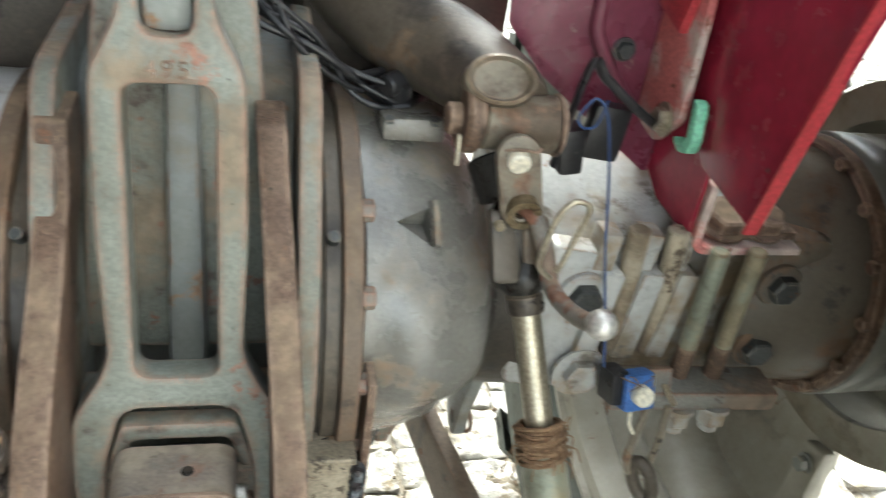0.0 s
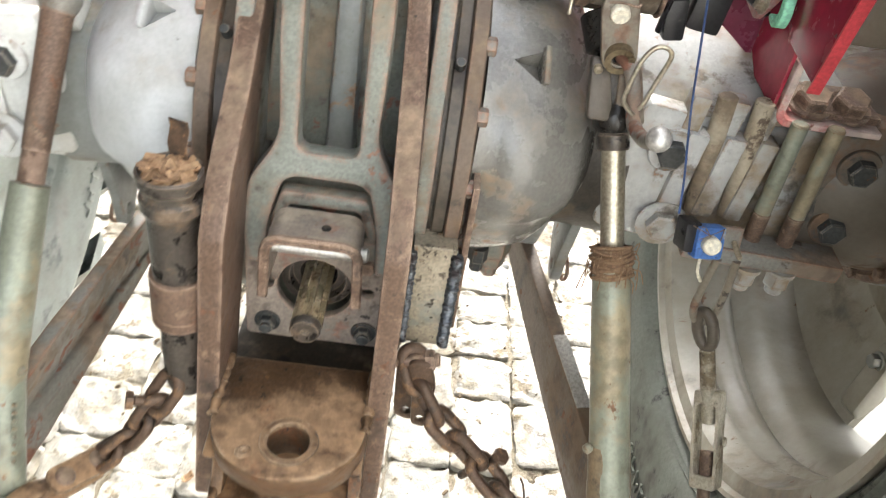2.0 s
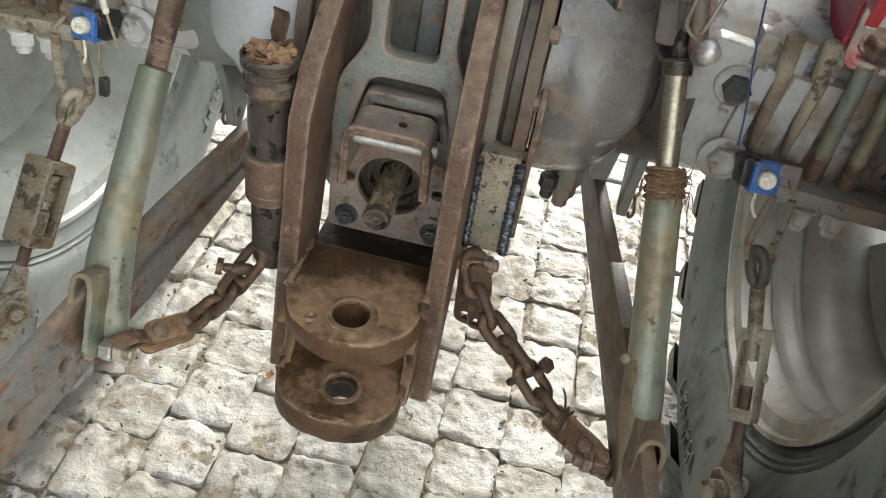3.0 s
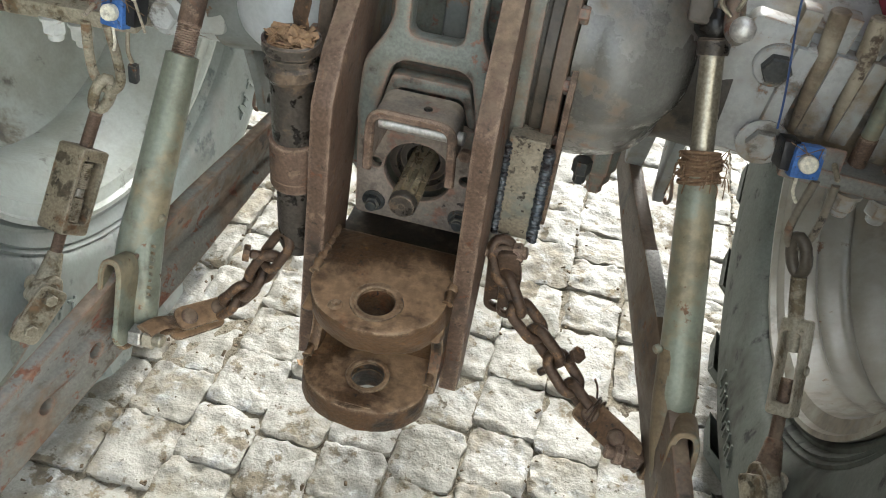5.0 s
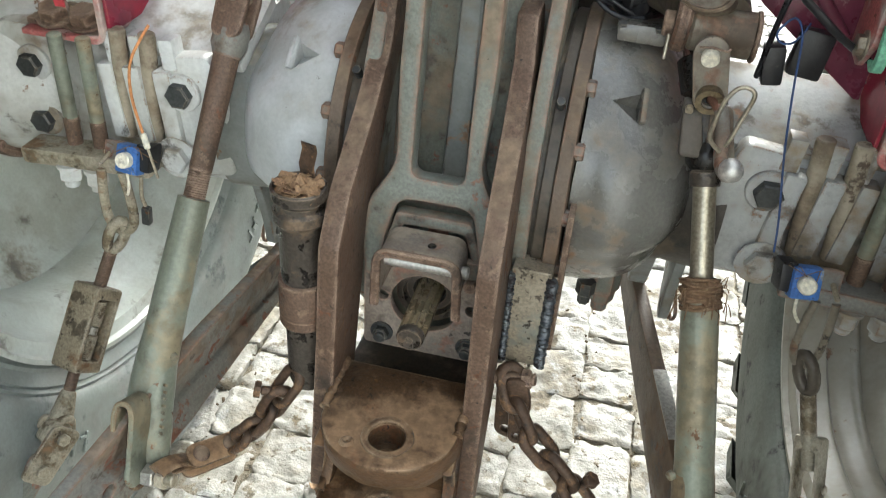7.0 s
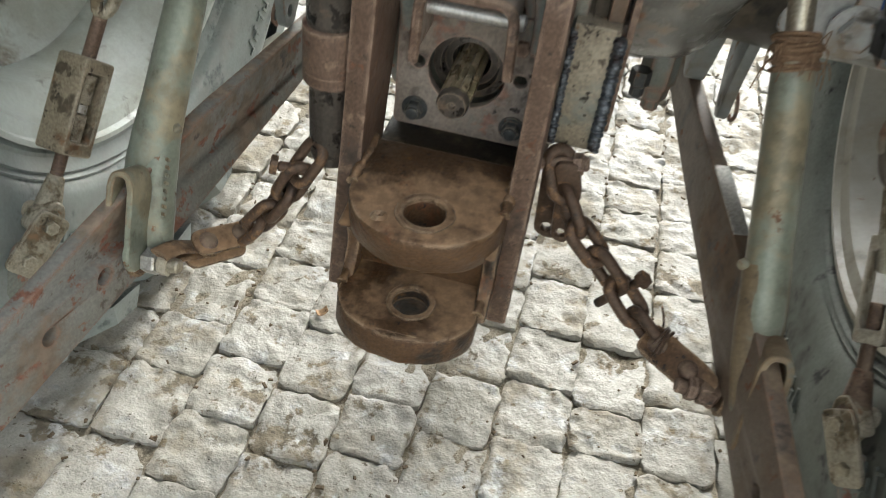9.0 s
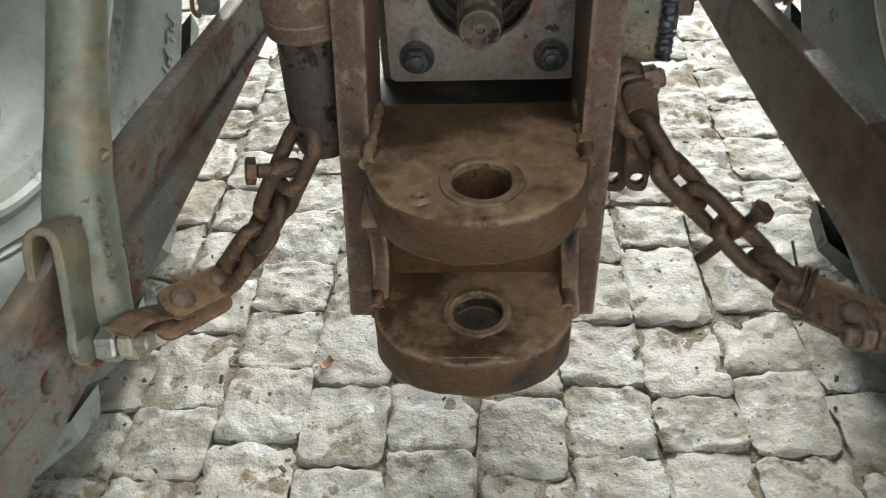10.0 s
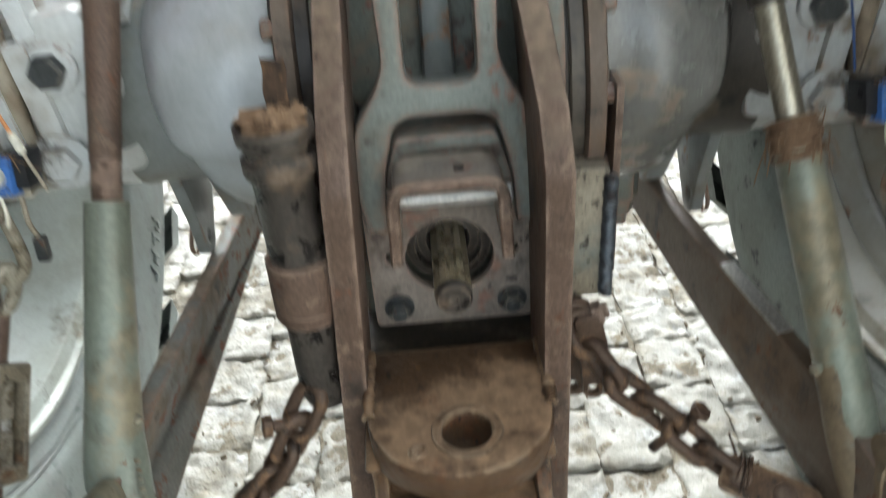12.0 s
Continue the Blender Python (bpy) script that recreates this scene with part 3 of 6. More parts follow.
def half(s):
    """One side of the axle: s = 1 right, -1 left."""
    mx = Matrix.Diagonal((s, 1, 1, 1))
    y0, z0 = AXLE
    turn = axes((0, y0, z0), (0, 1, 0), (0, 0, 1), (1, 0, 0))
    bell_turn = axes((0, y0 + 0.01, z0 + 0.022), (0, 1, 0), (0, 0, 0.93), (1, 0, 0))

    def add(name, bm, mat, label="", parent=body):
        bm.transform(mx)
        if s < 0:
            bmesh.ops.reverse_faces(bm, faces=bm.faces[:])
        return part(name, bm, mat, parent, label)

    # left brighter than right: the uneven light is put into the axle paint
    axle_paint = M_axle_shaded if s > 0 else M_axle_lit
    # side flange, gasket plate and rust-edged ring
    add("side_flange", plate(rounded([(0.165, 1.13), (0.085, 1.0), (0.055, 0.90), (0.055, 0.70), (0.12, 0.62), (0.45, 0.62), (0.48, 0.9), (0.40, 1.13)], 0.03), (), 0.020, 0.003, in_yz(0.108)), M_greyblue)
    add("gasket_plate", lathe([(0.05, 0.118), (0.206, 0.118), (0.206, 0.123), (0.05, 0.123)], 72, turn), M_grime_shade if s > 0 else M_raw)
    add("inner_ring", wobble(lathe([(0.05, 0.123), (0.210, 0.123), (0.212, 0.125), (0.212, 0.138), (0.05, 0.138)], 72, turn), 0.0006, 30), M_armdark)
    add("ring_flange", wobble(lathe([(0.05, 0.139), (0.218, 0.139), (0.221, 0.141), (0.221, 0.157), (0.218, 0.159), (0.05, 0.159)], 72, turn), 0.0006, 30), M_linkrust)
    add("stud", threaded((0.1305, y0 - 0.150, z0 + 0.146), (0.1305, y0 - 0.164, z0 + 0.160), 0.006), M_bolt)
    # bell
    prof = [(0.05, 0.161), (0.208, 0.161), (0.207, 0.175), (0.207, 0.19), (0.205, 0.203), (0.203, 0.215), (0.200, 0.228), (0.196, 0.240), (0.190, 0.252), (0.182, 0.262), (0.172, 0.273), (0.160, 0.282), (0.13, 0.30), (0.05, 0.31)]
    bell = wobble(lathe(prof, 120, bell_turn, closed=True, deg=50), 0.003, 12)
    for v in bell.verts:  # flat-faced swelling low on the rear side
        if v.co.y < y0 - 0.05:
            high = max(0.0, 1 - (abs(v.co.z - 0.890) / 0.082) ** 4)
            far_ = max(0.0, 1 - (abs(v.co.x - 0.245) / 0.060) ** 4)
            v.co.y -= 0.016 * high * far_
            v.co.x += 0.010 * high * max(0.0, min(1.0, (v.co.x - 0.24) / 0.03))
    smooth(bell, 60)
    # three-cornered notch with a lip
    out_way = Vector((0.12, -0.72, 0.68)).normalized()
    across = Vector((1, 0, 0.05)).cross(out_way).cross(out_way) * -1
    across.normalize()
    line = Vector((0.2175, 0.132, 1.010))
    near_v = [v.co for v in bell.verts if ((v.co - line) - out_way * (v.co - line).dot(out_way)).length < 0.012]
    top_ = max((v - line).dot(out_way) for v in near_v)
    boss_m = axes(line + out_way * top_, tuple(across), tuple(out_way.cross(across)), tuple(out_way))
    cutter = bmesh.new()
    for q in ((-0.026, 0.002, 0.03), (0.008, 0.016, 0.03), (0.008, -0.022, 0.03), (-0.026, 0.002, -0.004), (0.008, 0.016, -0.004), (0.008, -0.022, -0.004), (0.008, 0.004, -0.024)):
        cutter.verts.new(q)
    bmesh.ops.convex_hull(cutter, input=cutter.verts[:])
    cutter.transform(boss_m)
    tools = []
    for bm_ in (bell, cutter):
        me_ = bpy.data.meshes.new("tmp")
        bm_.to_mesh(me_)
        ob_ = bpy.data.objects.new("tmp", me_)
        scene.collection.objects.link(ob_)
        tools.append(ob_)
    cut_ = tools[0].modifiers.new("cut", "BOOLEAN")
    cut_.operation = "DIFFERENCE"
    cut_.object = tools[1]
    done = bpy.data.meshes.new_from_object(tools[0].evaluated_get(bpy.context.evaluated_depsgraph_get()))
    bell.clear()
    bell.from_mesh(done)
    for ob_ in tools:
        bpy.data.objects.remove(ob_)
    # left bell is paler: sky light on it is put into the paint
    add("bell", bell, M_bell if s > 0 else M_bell_lit)
    add("notch_lip", smooth(wobble(box((0.008, 0.046, 0.012), boss_m @ pose(0.0125, 0.0, 0.0, 0, 10, 0), 0.003), 0.0008, 60), 60), M_bell if s > 0 else M_bell_lit)
    for a in (128, 150, 173, 196, 220):
        o = Vector((0.157, y0 + 0.213 * math.cos(radians(a)), z0 + 0.213 * math.sin(radians(a))))
        add("flange_bolt", hexhead(o, (1, 0, 0), 0.011, 0.012), M_arm)
    # axle tube
    tube = plate(rounded([(0.165, 0.78), (0.165, 0.955), (0.235, 0.992), (0.38, 0.995), (0.42, 0.95), (0.42, 0.76), (0.34, 0.72), (0.22, 0.73)], 0.025), (), 0.40, 0.012, in_yz(0.535))
    add("axle_tube", tube, axle_paint)
    # right neck: shade of the gap beside the bell put into its colour
    add("axle_neck", lathe([(0.05, 0.24), (0.135, 0.24), (0.125, 0.30), (0.130, 0.36), (0.05, 0.36)], 48, turn), M_grime_shade if s > 0 else M_grey)
    # outer casting: pale lit paint on the left, darker brown on the right
    outer = M_brown if s > 0 else M_axle_lit
    drum_turn = axes((0, y0, z0 + 0.022), (0, 1, 0), (0, 0, 1), (1, 0, 0))
    add("axle_pad", plate(rounded([(0.335, 0.79), (0.445, 0.775), (0.43, 0.965), (0.36, 0.975), (0.335, 0.90)], 0.012), (), 0.03, 0.004, in_xz(0.160)), axle_paint)
    add("top_plate", box((0.22, 0.14, 0.02), pose(0.43, 0.235, 0.983, 26, 0, 0), 0.006), axle_paint)
    # bolts on the pad
    bolt_way = (0, -1, 0)
    add("bolt_boss", rod((0.402, 0.147, 0.916), (0.402, 0.137, 0.916), 0.028, segs=28), axle_paint)
    add("pad_bolt", hexhead((0.402, 0.138, 0.916), bolt_way, 0.0190, 0.015), M_bolt)
    add("pad_bolt", hexhead((0.420, 0.137, 0.812), bolt_way, 0.021, 0.014, 0.033), axle_paint)
    # cast ribs
    for k, x in enumerate((0.448, 0.493)):
        add("rib", rod((x + 0.002, 0.150, 0.995), (x + 0.011, 0.150, 0.828), 0.0120), M_rib)
    for x, w in ((0.425, 0.022), (0.471, 0.022), (0.512, 0.018)):
        add("rib_step", box((w, 0.03, 0.045), pose(x - 0.006, 0.158, 0.968, 0, 5, 0), 0.003), axle_paint)
        add("rib_web", box((w + 0.004, 0.03, 0.115), pose(x, 0.150, 0.888, 0, 5, 0), 0.003), axle_paint)
    # clamp rods of the fender bracket
    for x in (0.528, 0.572):
        rod_ = add("clamp_rod", rod((x + 0.006, 0.125, 0.985), (x + 0.009, 0.125, 0.815), 0.0105), M_green)
        add("rusty_end", rod((x + 0.0082, 0.1245, 0.858), (x + 0.009, 0.1245, 0.812), 0.0112), M_rust, "", rod_)
    add("outer_pad", plate(rounded([(0.595, 0.79), (0.69, 0.79), (0.70, 0.98), (0.60, 0.98)], 0.02), (), 0.05, 0.01, in_xz(0.178)), outer)
    for z in (0.922, 0.832):
        add("outer_bolt", hexhead((0.642, 0.145, z), bolt_way, 0.018, 0.014), M_bolt)
        add("bolt_boss", rod((0.642, 0.155, z), (0.642, 0.1455, z), 0.027, segs=28), outer)
    # end flange and drum
    add("end_cone", lathe([(0.05, 0.575), (0.100, 0.58), (0.122, 0.62), (0.140, 0.67), (0.151, 0.71), (0.154, 0.745), (0.05, 0.745)], 64, drum_turn, deg=60), outer)
    add("end_flange", lathe([(0.05, 0.743), (0.156, 0.743), (0.160, 0.740), (0.168, 0.742), (0.170, 0.746), (0.170, 0.757), (0.05, 0.757)], 64, drum_turn), M_rust)
    add("drum", lathe([(0.05, 0.757), (0.170, 0.757), (0.172, 0.759), (0.172, 0.797), (0.1695, 0.799), (0.1695, 0.812), (0.171, 0.814), (0.171, 0.862), (0.167, 0.870), (0.05, 0.872)], 72, drum_turn, deg=60), M_drum if s > 0 else M_axle_lit)
    for a in range(100, 280, 24):
        o = Vector((0.742, y0 + 0.161 * math.cos(radians(a)), z0 + 0.022 + 0.161 * math.sin(radians(a))))
        add("flange_bolt", hexhead(o, (-1, 0, 0), 0.009, 0.009), M_rust)
    # clamp bar under the axle
    bar = add("clamp_bar", box((0.21, 0.05, 0.026), pose(0.548, 0.115, 0.802, 0, 3, 0), 0.005), M_arm if s > 0 else M_galv)
    for x in (0.535, 0.580):
        add("clamp_nut", hexhead((x, 0.100, 0.790), (0, -0.1, -1), 0.017, 0.020, 0.019, 0.011), axle_paint)
    # lower lug for the lift link and drain boss
    add("lower_lug", plate(rounded([(0.22, 0.74), (0.36, 0.74), (0.37, 0.64), (0.30, 0.62)], 0.02), (), 0.03, 0.004, in_yz(0.285)), M_grey)
    add("drain_boss", lathe([(0, 0), (0.015, 0), (0.015, 0.022), (0.010, 0.026), (0.010, 0.040), (0, 0.040)], 6, aim((0.205, 0.225, 0.665), (0.205, 0.22, 0.56))), M_bolt)
    add("drain_boss", lathe([(0, 0), (0.028, 0), (0.027, 0.055), (0.022, 0.06), (0.021, 0.078), (0.013, 0.082), (0.013, 0.098), (0, 0.098)], 6, aim((0.232, 0.275, 0.680), (0.232, 0.27, 0.56))), M_greyblue)
    add("outer_lug", plate(rounded([(0.20, 0.76), (0.36, 0.76), (0.33, 0.66), (0.275, 0.592), (0.245, 0.600), (0.235, 0.66)], 0.014), [ring_loop(0.262, 0.622, 0.009, 14)], 0.016, 0.003, in_yz(0.333)), M_grey)
    add("lug_cotter", pipe([(0.345, 0.262, 0.640), (0.350, 0.258, 0.622), (0.352, 0.256, 0.604), (0.347, 0.258, 0.596), (0.344, 0.260, 0.606)], 0.003, 8, sub=3), M_arm)


centre_housing()
half(1)
half(-1)


# ---- wheels ----
def wheel(s, rubber, paint):
    w = new("wheel")
    w.parent = body
    m = axes((s * 0.56, *AXLE), (0, 1, 0), (0, 0, 1), (s, 0, 0))

    def add(name, bm, mat, parent=w, label=""):
        bm.transform(m)
        bmesh.ops.recalc_face_normals(bm, faces=bm.faces[:])
        return part(name, bm, mat, parent, label)

    # tyre section, height from the inner face
    prof = [(0.455, 0.058), (0.466, 0.042), (0.474, 0.036), (0.480, 0.038), (0.50, 0.026), (0.504, 0.030), (0.510, 0.023), (0.515, 0.026), (0.521, 0.018), (0.54, 0.012), (0.60, 0.0), (0.67, 0.004), (0.68, 0.002), (0.73, 0.020), (0.775, 0.045), (0.80, 0.09), (0.815, 0.235),
            (0.80, 0.38), (0.775, 0.425), (0.73, 0.448), (0.67, 0.466), (0.60, 0.47), (0.54, 0.458), (0.50, 0.435), (0.455, 0.415), (0.44, 0.40), (0.44, 0.07)]
    wider = 0.012 if s > 0 else 0.0  # the right rim is a little larger
    prof = [(r + wider if r < 0.49 else r, h) for r, h in prof]
    tyre = add("tyre", lathe(prof, 96, None, closed=True, deg=40), rubber)
    treads = []
    # rim barrel with well and flanges
    e = 0.06 if s > 0 else 0.0  # the well sits deeper in the right rim
    rim = [(0.467, 0.03), (0.464, 0.045), (0.442, 0.052), (0.435, 0.075), (0.429, 0.1 + e), (0.397, 0.13 + e), (0.392, 0.2 + e), (0.422, 0.24 + e), (0.429, 0.38), (0.442, 0.418), (0.464, 0.425), (0.467, 0.44), (0.459, 0.44), (0.455, 0.43), (0.435, 0.424), (0.421, 0.385), (0.414, 0.245 + e), (0.383, 0.205 + e), (0.388, 0.125 + e), (0.421, 0.095 + e)] + ([(0.414, 0.146), (0.413, 0.130), (0.423, 0.120), (0.424, 0.100), (0.417, 0.094), (0.418, 0.086)] if s > 0 else []) + [(0.427, 0.072), (0.434, 0.046), (0.455, 0.04), (0.459, 0.03)]
    rim = [(r + wider, h) for r, h in rim]
    add("rim", lathe(rim, 96, None, closed=True, deg=50), paint)
    if s < 0:  # dished disc with pressed steps, closed to the rim
        disc = [(0.10, 0.30), (0.18, 0.30), (0.20, 0.306), (0.225, 0.306), (0.235, 0.298), (0.285, 0.285), (0.295, 0.277), (0.315, 0.275), (0.325, 0.266), (0.360, 0.250), (0.392, 0.215), (0.398, 0.225), (0.365, 0.262), (0.30, 0.290), (0.18, 0.318), (0.10, 0.318)]
        add("disc", lathe(disc, 72, None, closed=True, deg=50), paint)
    else:  # dished disc with windows between its arms
        deep = pose(0, 0, 0.055)
        peep = Matrix.Rotation(radians(-167), 2)
        square = [tuple(peep @ Vector((0.233 + u, v))) for u, v in ((-0.011, -0.011), (0.011, -0.011), (0.011, 0.011), (-0.011, 0.011))]
        add("disc", wobble(plate(ring_loop(0, 0, 0.262, 72), [square, ring_loop(0, 0, 0.208, 64)], 0.014, 0.003, deep @ pose(0, 0, 0.268)), 0.0015, 9), paint)
        add("disc_dish", lathe([(0.212, 0.268), (0.206, 0.300), (0.196, 0.345), (0.10, 0.350), (0.10, 0.360), (0.204, 0.356), (0.214, 0.304), (0.220, 0.276)], 64, deep, closed=True), paint)
        arm_ = [(0.256, 0.262), (0.283, 0.259), (0.298, 0.247), (0.343, 0.237), (0.360, 0.223), (0.396, 0.205), (0.400, 0.216), (0.366, 0.235), (0.348, 0.248), (0.303, 0.258), (0.288, 0.270), (0.256, 0.275)]
        for a0, a1 in ((-110, -60), (-15, 43), (88, 204)):
            sector = lathe(arm_, int((a1 - a0) / 4), deep, closed=True, deg=50, a0=a0, a1=a1)
            bmesh.ops.holes_fill(sector, edges=sector.edges[:], sides=0)
            add("disc_arm", smooth(sector, 50), paint)
        for ang in (-107, -158, 46, 86):
            turn_k = deep @ Matrix.Rotation(radians(ang), 4, "Z")
            lug = add("rim_lug", plate(rounded([(0.262, 0.240), (0.300, 0.228), (0.370, 0.205), (0.385, 0.215), (0.362, 0.238), (0.300, 0.256), (0.262, 0.262)], 0.006), (), 0.045, 0.004, turn_k @ axes((0, 0, 0), (1, 0, 0), (0, 0, 1), (0, -1, 0))), paint)
            add("lug_bolt", hexhead(turn_k @ Vector((0.288, 0, 0.231)), (0, 0, -1), 0.012, 0.012, 0.016), M_grey, lug)
    add("hub", lathe([(0, 0.28), (0.13, 0.28), (0.14, 0.30), (0.14, 0.36), (0, 0.37)], 40), M_grey)
    for i in range(8):
        o = Matrix.Rotation(math.radians(45 * i + 18), 4, "Z")
        add("disc_bolt", hexhead(o @ Vector((0.165 if s < 0 else 0.184, 0, 0.298 if s < 0 else 0.399)), (0, 0, -1), 0.014, 0.014, 0.020), M_grey)
    # tread bars
    for i in range(24):
        for side in (0, 1):
            a = 2 * math.pi * (i + 0.5 * side) / 24
            bar = bmesh.new()
            rows = []
            for k in range(5):
                t = k / 4
                h = 0.018 + 0.20 * t if side == 0 else 0.452 - 0.20 * t
                da = a - 0.19 * t
                top = 0.848 + 0.004 * math.sin(t * 3)
                base = 0.775 if k == 0 else 0.80
                wd = 0.028 + 0.012 * (1 - t)
                ring = []
                for rr, dw in ((base, -wd * 1.2), (top - (0.03 if k == 0 else 0), -wd * 0.8), (top - (0.03 if k == 0 else 0), wd * 0.8), (base, wd * 1.2)):
                    ang = da + dw / 0.82
                    ring.append(bar.verts.new((rr * math.cos(ang), rr * math.sin(ang), h)))
                rows.append(ring)
            for p, q in zip(rows, rows[1:]):
                for k in range(3):
                    bar.faces.new((p[k], p[k + 1], q[k + 1], q[k]))
            bar.faces.new(rows[0])
            bar.faces.new(rows[-1][::-1])
            treads.append(bar)
    tagged(add("tread", join(*treads), rubber), kind="stuff")
    return w


# light on the left wheel is put into its paler rim and rubber
wheel_right = wheel(1, M_rubber, M_rim_shaded)
wheel_left = wheel(-1, M_rubber_lit, M_rim_lit)


# ---- lift housing above the axle ----
def lift_housing():
    lh = thing("lift_housing", "grimy dark grey cast hydraulic lift housing", "lift housing")
    part("case", wobble(box((0.60, 0.60, 0.62), pose(-0.02, 0.72, 1.44), 0.05), 0.004, 8), M_grime_shade, lh)
    # added unseen block that keeps sky light off the bracket below
    part("case_overhang", wobble(box((0.40, 0.34, 0.20), pose(-0.12, 0.29, 1.55), 0.04), 0.004, 8), M_grime_shade, lh)
    part("cross_shaft", rod((-0.36, 0.46, 1.32), (0.36, 0.46, 1.32), 0.05), M_grey, lh)
    part("top_cover", wobble(lathe([(0, 0), (0.075, 0), (0.075, 0.09), (0.06, 0.10), (0, 0.10)], 32, aim((0.02, 0.40, 1.24), (0.02, 0.0, 1.22))), 0.001, 20), M_grey, lh)


lift_housing()


# ---- worn raised marks on the tyre walls ----
def sidewall_marks(s, rubber, spans, wheel_):
    bits = []
    for a0, r, count in spans:
        for i in range(count):
            a = radians(a0 + i * 3.1)
            m = axes((s * 0.5585, AXLE[0] + r * math.cos(a), AXLE[1] + r * math.sin(a)), (0, -math.sin(a), math.cos(a)), (0, math.cos(a), math.sin(a)), (-s, 0, 0))
            bits.append(box((0.006, 0.036, 0.004), m @ pose(0.006, 0, 0), 0.001))
            bits.append(box((0.016, 0.005, 0.004), m @ pose(-0.004, 0.014 - 0.012 * (i % 3), 0), 0.001))
            if i % 2:
                bits.append(box((0.006, 0.020, 0.004), m @ pose(-0.010, 0.008, 0), 0.001))
    tagged(part("raised_lettering", join(*bits), rubber, wheel_), kind="stuff")


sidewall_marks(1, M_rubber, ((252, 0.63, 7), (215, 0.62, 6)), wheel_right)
sidewall_marks(-1, M_rubber_lit, ((303, 0.62, 4), (232, 0.60, 3)), wheel_left)

# ---- hitch frame between the wheels ----
hitch = thing("drawbar_hitch", "rusty brown welded steel tow hitch with two pin plates", "tow hitch")
SIDE = rounded([(0.140, 1.098), (0.122, 1.045), (0.05, 0.985), (-0.047, 0.918), (-0.083, 0.866), (-0.080, 0.70), (-0.083, 0.425), (-0.045, 0.425), (0.02, 0.60), (0.03, 0.80), (0.10, 0.95), (0.20, 1.06), (0.20, 1.098)], 0.005)
for x, splay in ((CX - 0.0955, 0.058), (CX + 0.0955, 0.0)):
    bm = wobble(plate(SIDE, (), 0.027, 0.003, in_yz(x)), 0.0006, 40)
    for v in bm.verts:
        v.co.x -= splay * max(0.0, 0.88 - v.co.z) + (0.08 if x > 0 else 0.0) * max(0.0, v.co.z - 0.90)
    part("side_plate", bm, M_rust, hitch)


def pin_plate(z, thick, back, left, right, corner, nose, hole, slope, seed):
    """A pin plate with a worn, bluntly rounded nose; the front face falls back by slope."""
    cx, half_w = (left + right) / 2, (right - left) / 2
    front = []
    for k in range(1, 36):
        ang = math.pi * k / 36
        u = -math.cos(ang)
        front.append((cx + half_w * u, corner - (corner - nose) * math.sin(ang) ** 0.95 + 0.0022 * noise.noise(Vector((u * 7, seed, 0)))))
    front = [(left, corner)] + front + [(right, corner)]
    bm = plate([(left, back)] + front + [(right, back)], [ring_loop(hole[0], hole[1], hole[2], 28)], thick, 0.006, in_xy(z - thick / 2))
    for v in bm.verts:
        if v.co.y < corner + 0.03 and (v.co.x - hole[0]) ** 2 + (v.co.y - hole[1]) ** 2 > (hole[2] + 0.008) ** 2:
            down = max(0.0, z - 0.006 - v.co.z)
            v.co.y += slope * down
            v.co.z -= 0.003 * max(0.0, noise.noise(Vector((v.co.x * 45, seed * 3.0, 0)))) if down == 0 else 0
    return smooth(wobble(bm, 0.0016, 40, seed), 50)


upper = part("upper_pin_plate", pin_plate(0.634, 0.058, -0.018, -0.103, 0.080, -0.112, -0.194, (-0.007, -0.142, 0.0255), 0.28, 1.0), M_ochre, hitch, "dusty ochre plate with a pin hole")
lower = part("lower_pin_plate", pin_plate(0.494, 0.044, -0.05, -0.105, 0.072, -0.144, -0.208, (-0.012, -0.147, 0.0235), -0.06, 2.0), M_ochre, hitch, "dusty ochre plate with a pin hole")
part("hole_ring", wobble(lathe([(0.0245, -0.004), (0.0245, 0.0012), (0.0265, 0.0026), (0.0335, 0.0022), (0.0360, -0.004)], 32, pose(-0.007, -0.142, 0.634), closed=True), 0.0008, 60), M_ochre, upper)
part("hole_ring", wobble(lathe([(0.0228, -0.004), (0.0228, 0.0015), (0.025, 0.0030), (0.030, 0.0026), (0.032, -0.004)], 32, pose(-0.012, -0.147, 0.494), closed=True), 0.0008, 60), M_ochre, lower)
part("bushing", lathe([(0.0235, -0.05), (0.032, -0.05), (0.032, -0.015), (0.0235, -0.015)], 28, pose(-0.012, -0.147, 0.494), closed=True), M_ochre, lower)
part("weld_spot", wobble(lathe([(0.002, 0.001), (0.006, 0.0035), (0.010, 0.0), (0.006, -0.004)], 14, pose(-0.054, -0.163, 0.634), closed=True), 0.0012, 90), M_ochre, upper)
for plate_, z_, lft, rgt, cor in ((upper, 0.632, -0.103, 0.080, -0.114), (lower, 0.492, -0.105, 0.072, -0.140)):
    for x_ in (lft + 0.002, rgt - 0.002):
        part("weld_bead", pipe([(x_, -0.022 + (cor + 0.022) * i / 12 + 0.002 * math.sin(i * 2.1), z_ + 0.002 * math.sin(i * 1.3)) for i in range(13)], lambda t: 0.0065 + 0.0018 * math.sin(t * 40), 8), M_ochre, plate_)
# dark floor put in where the recess under the plate lies in shade
part("floor_web", box((0.205, 0.15, 0.03), pose(CX - 0.006, 0.045, 0.572), 0.004), M_grime_shade, hitch)
part("back_web", wobble(box((0.176, 0.014, 0.09), pose(CX - 0.006, -0.086, 0.535), 0.003), 0.001, 30), M_ochre, hitch)
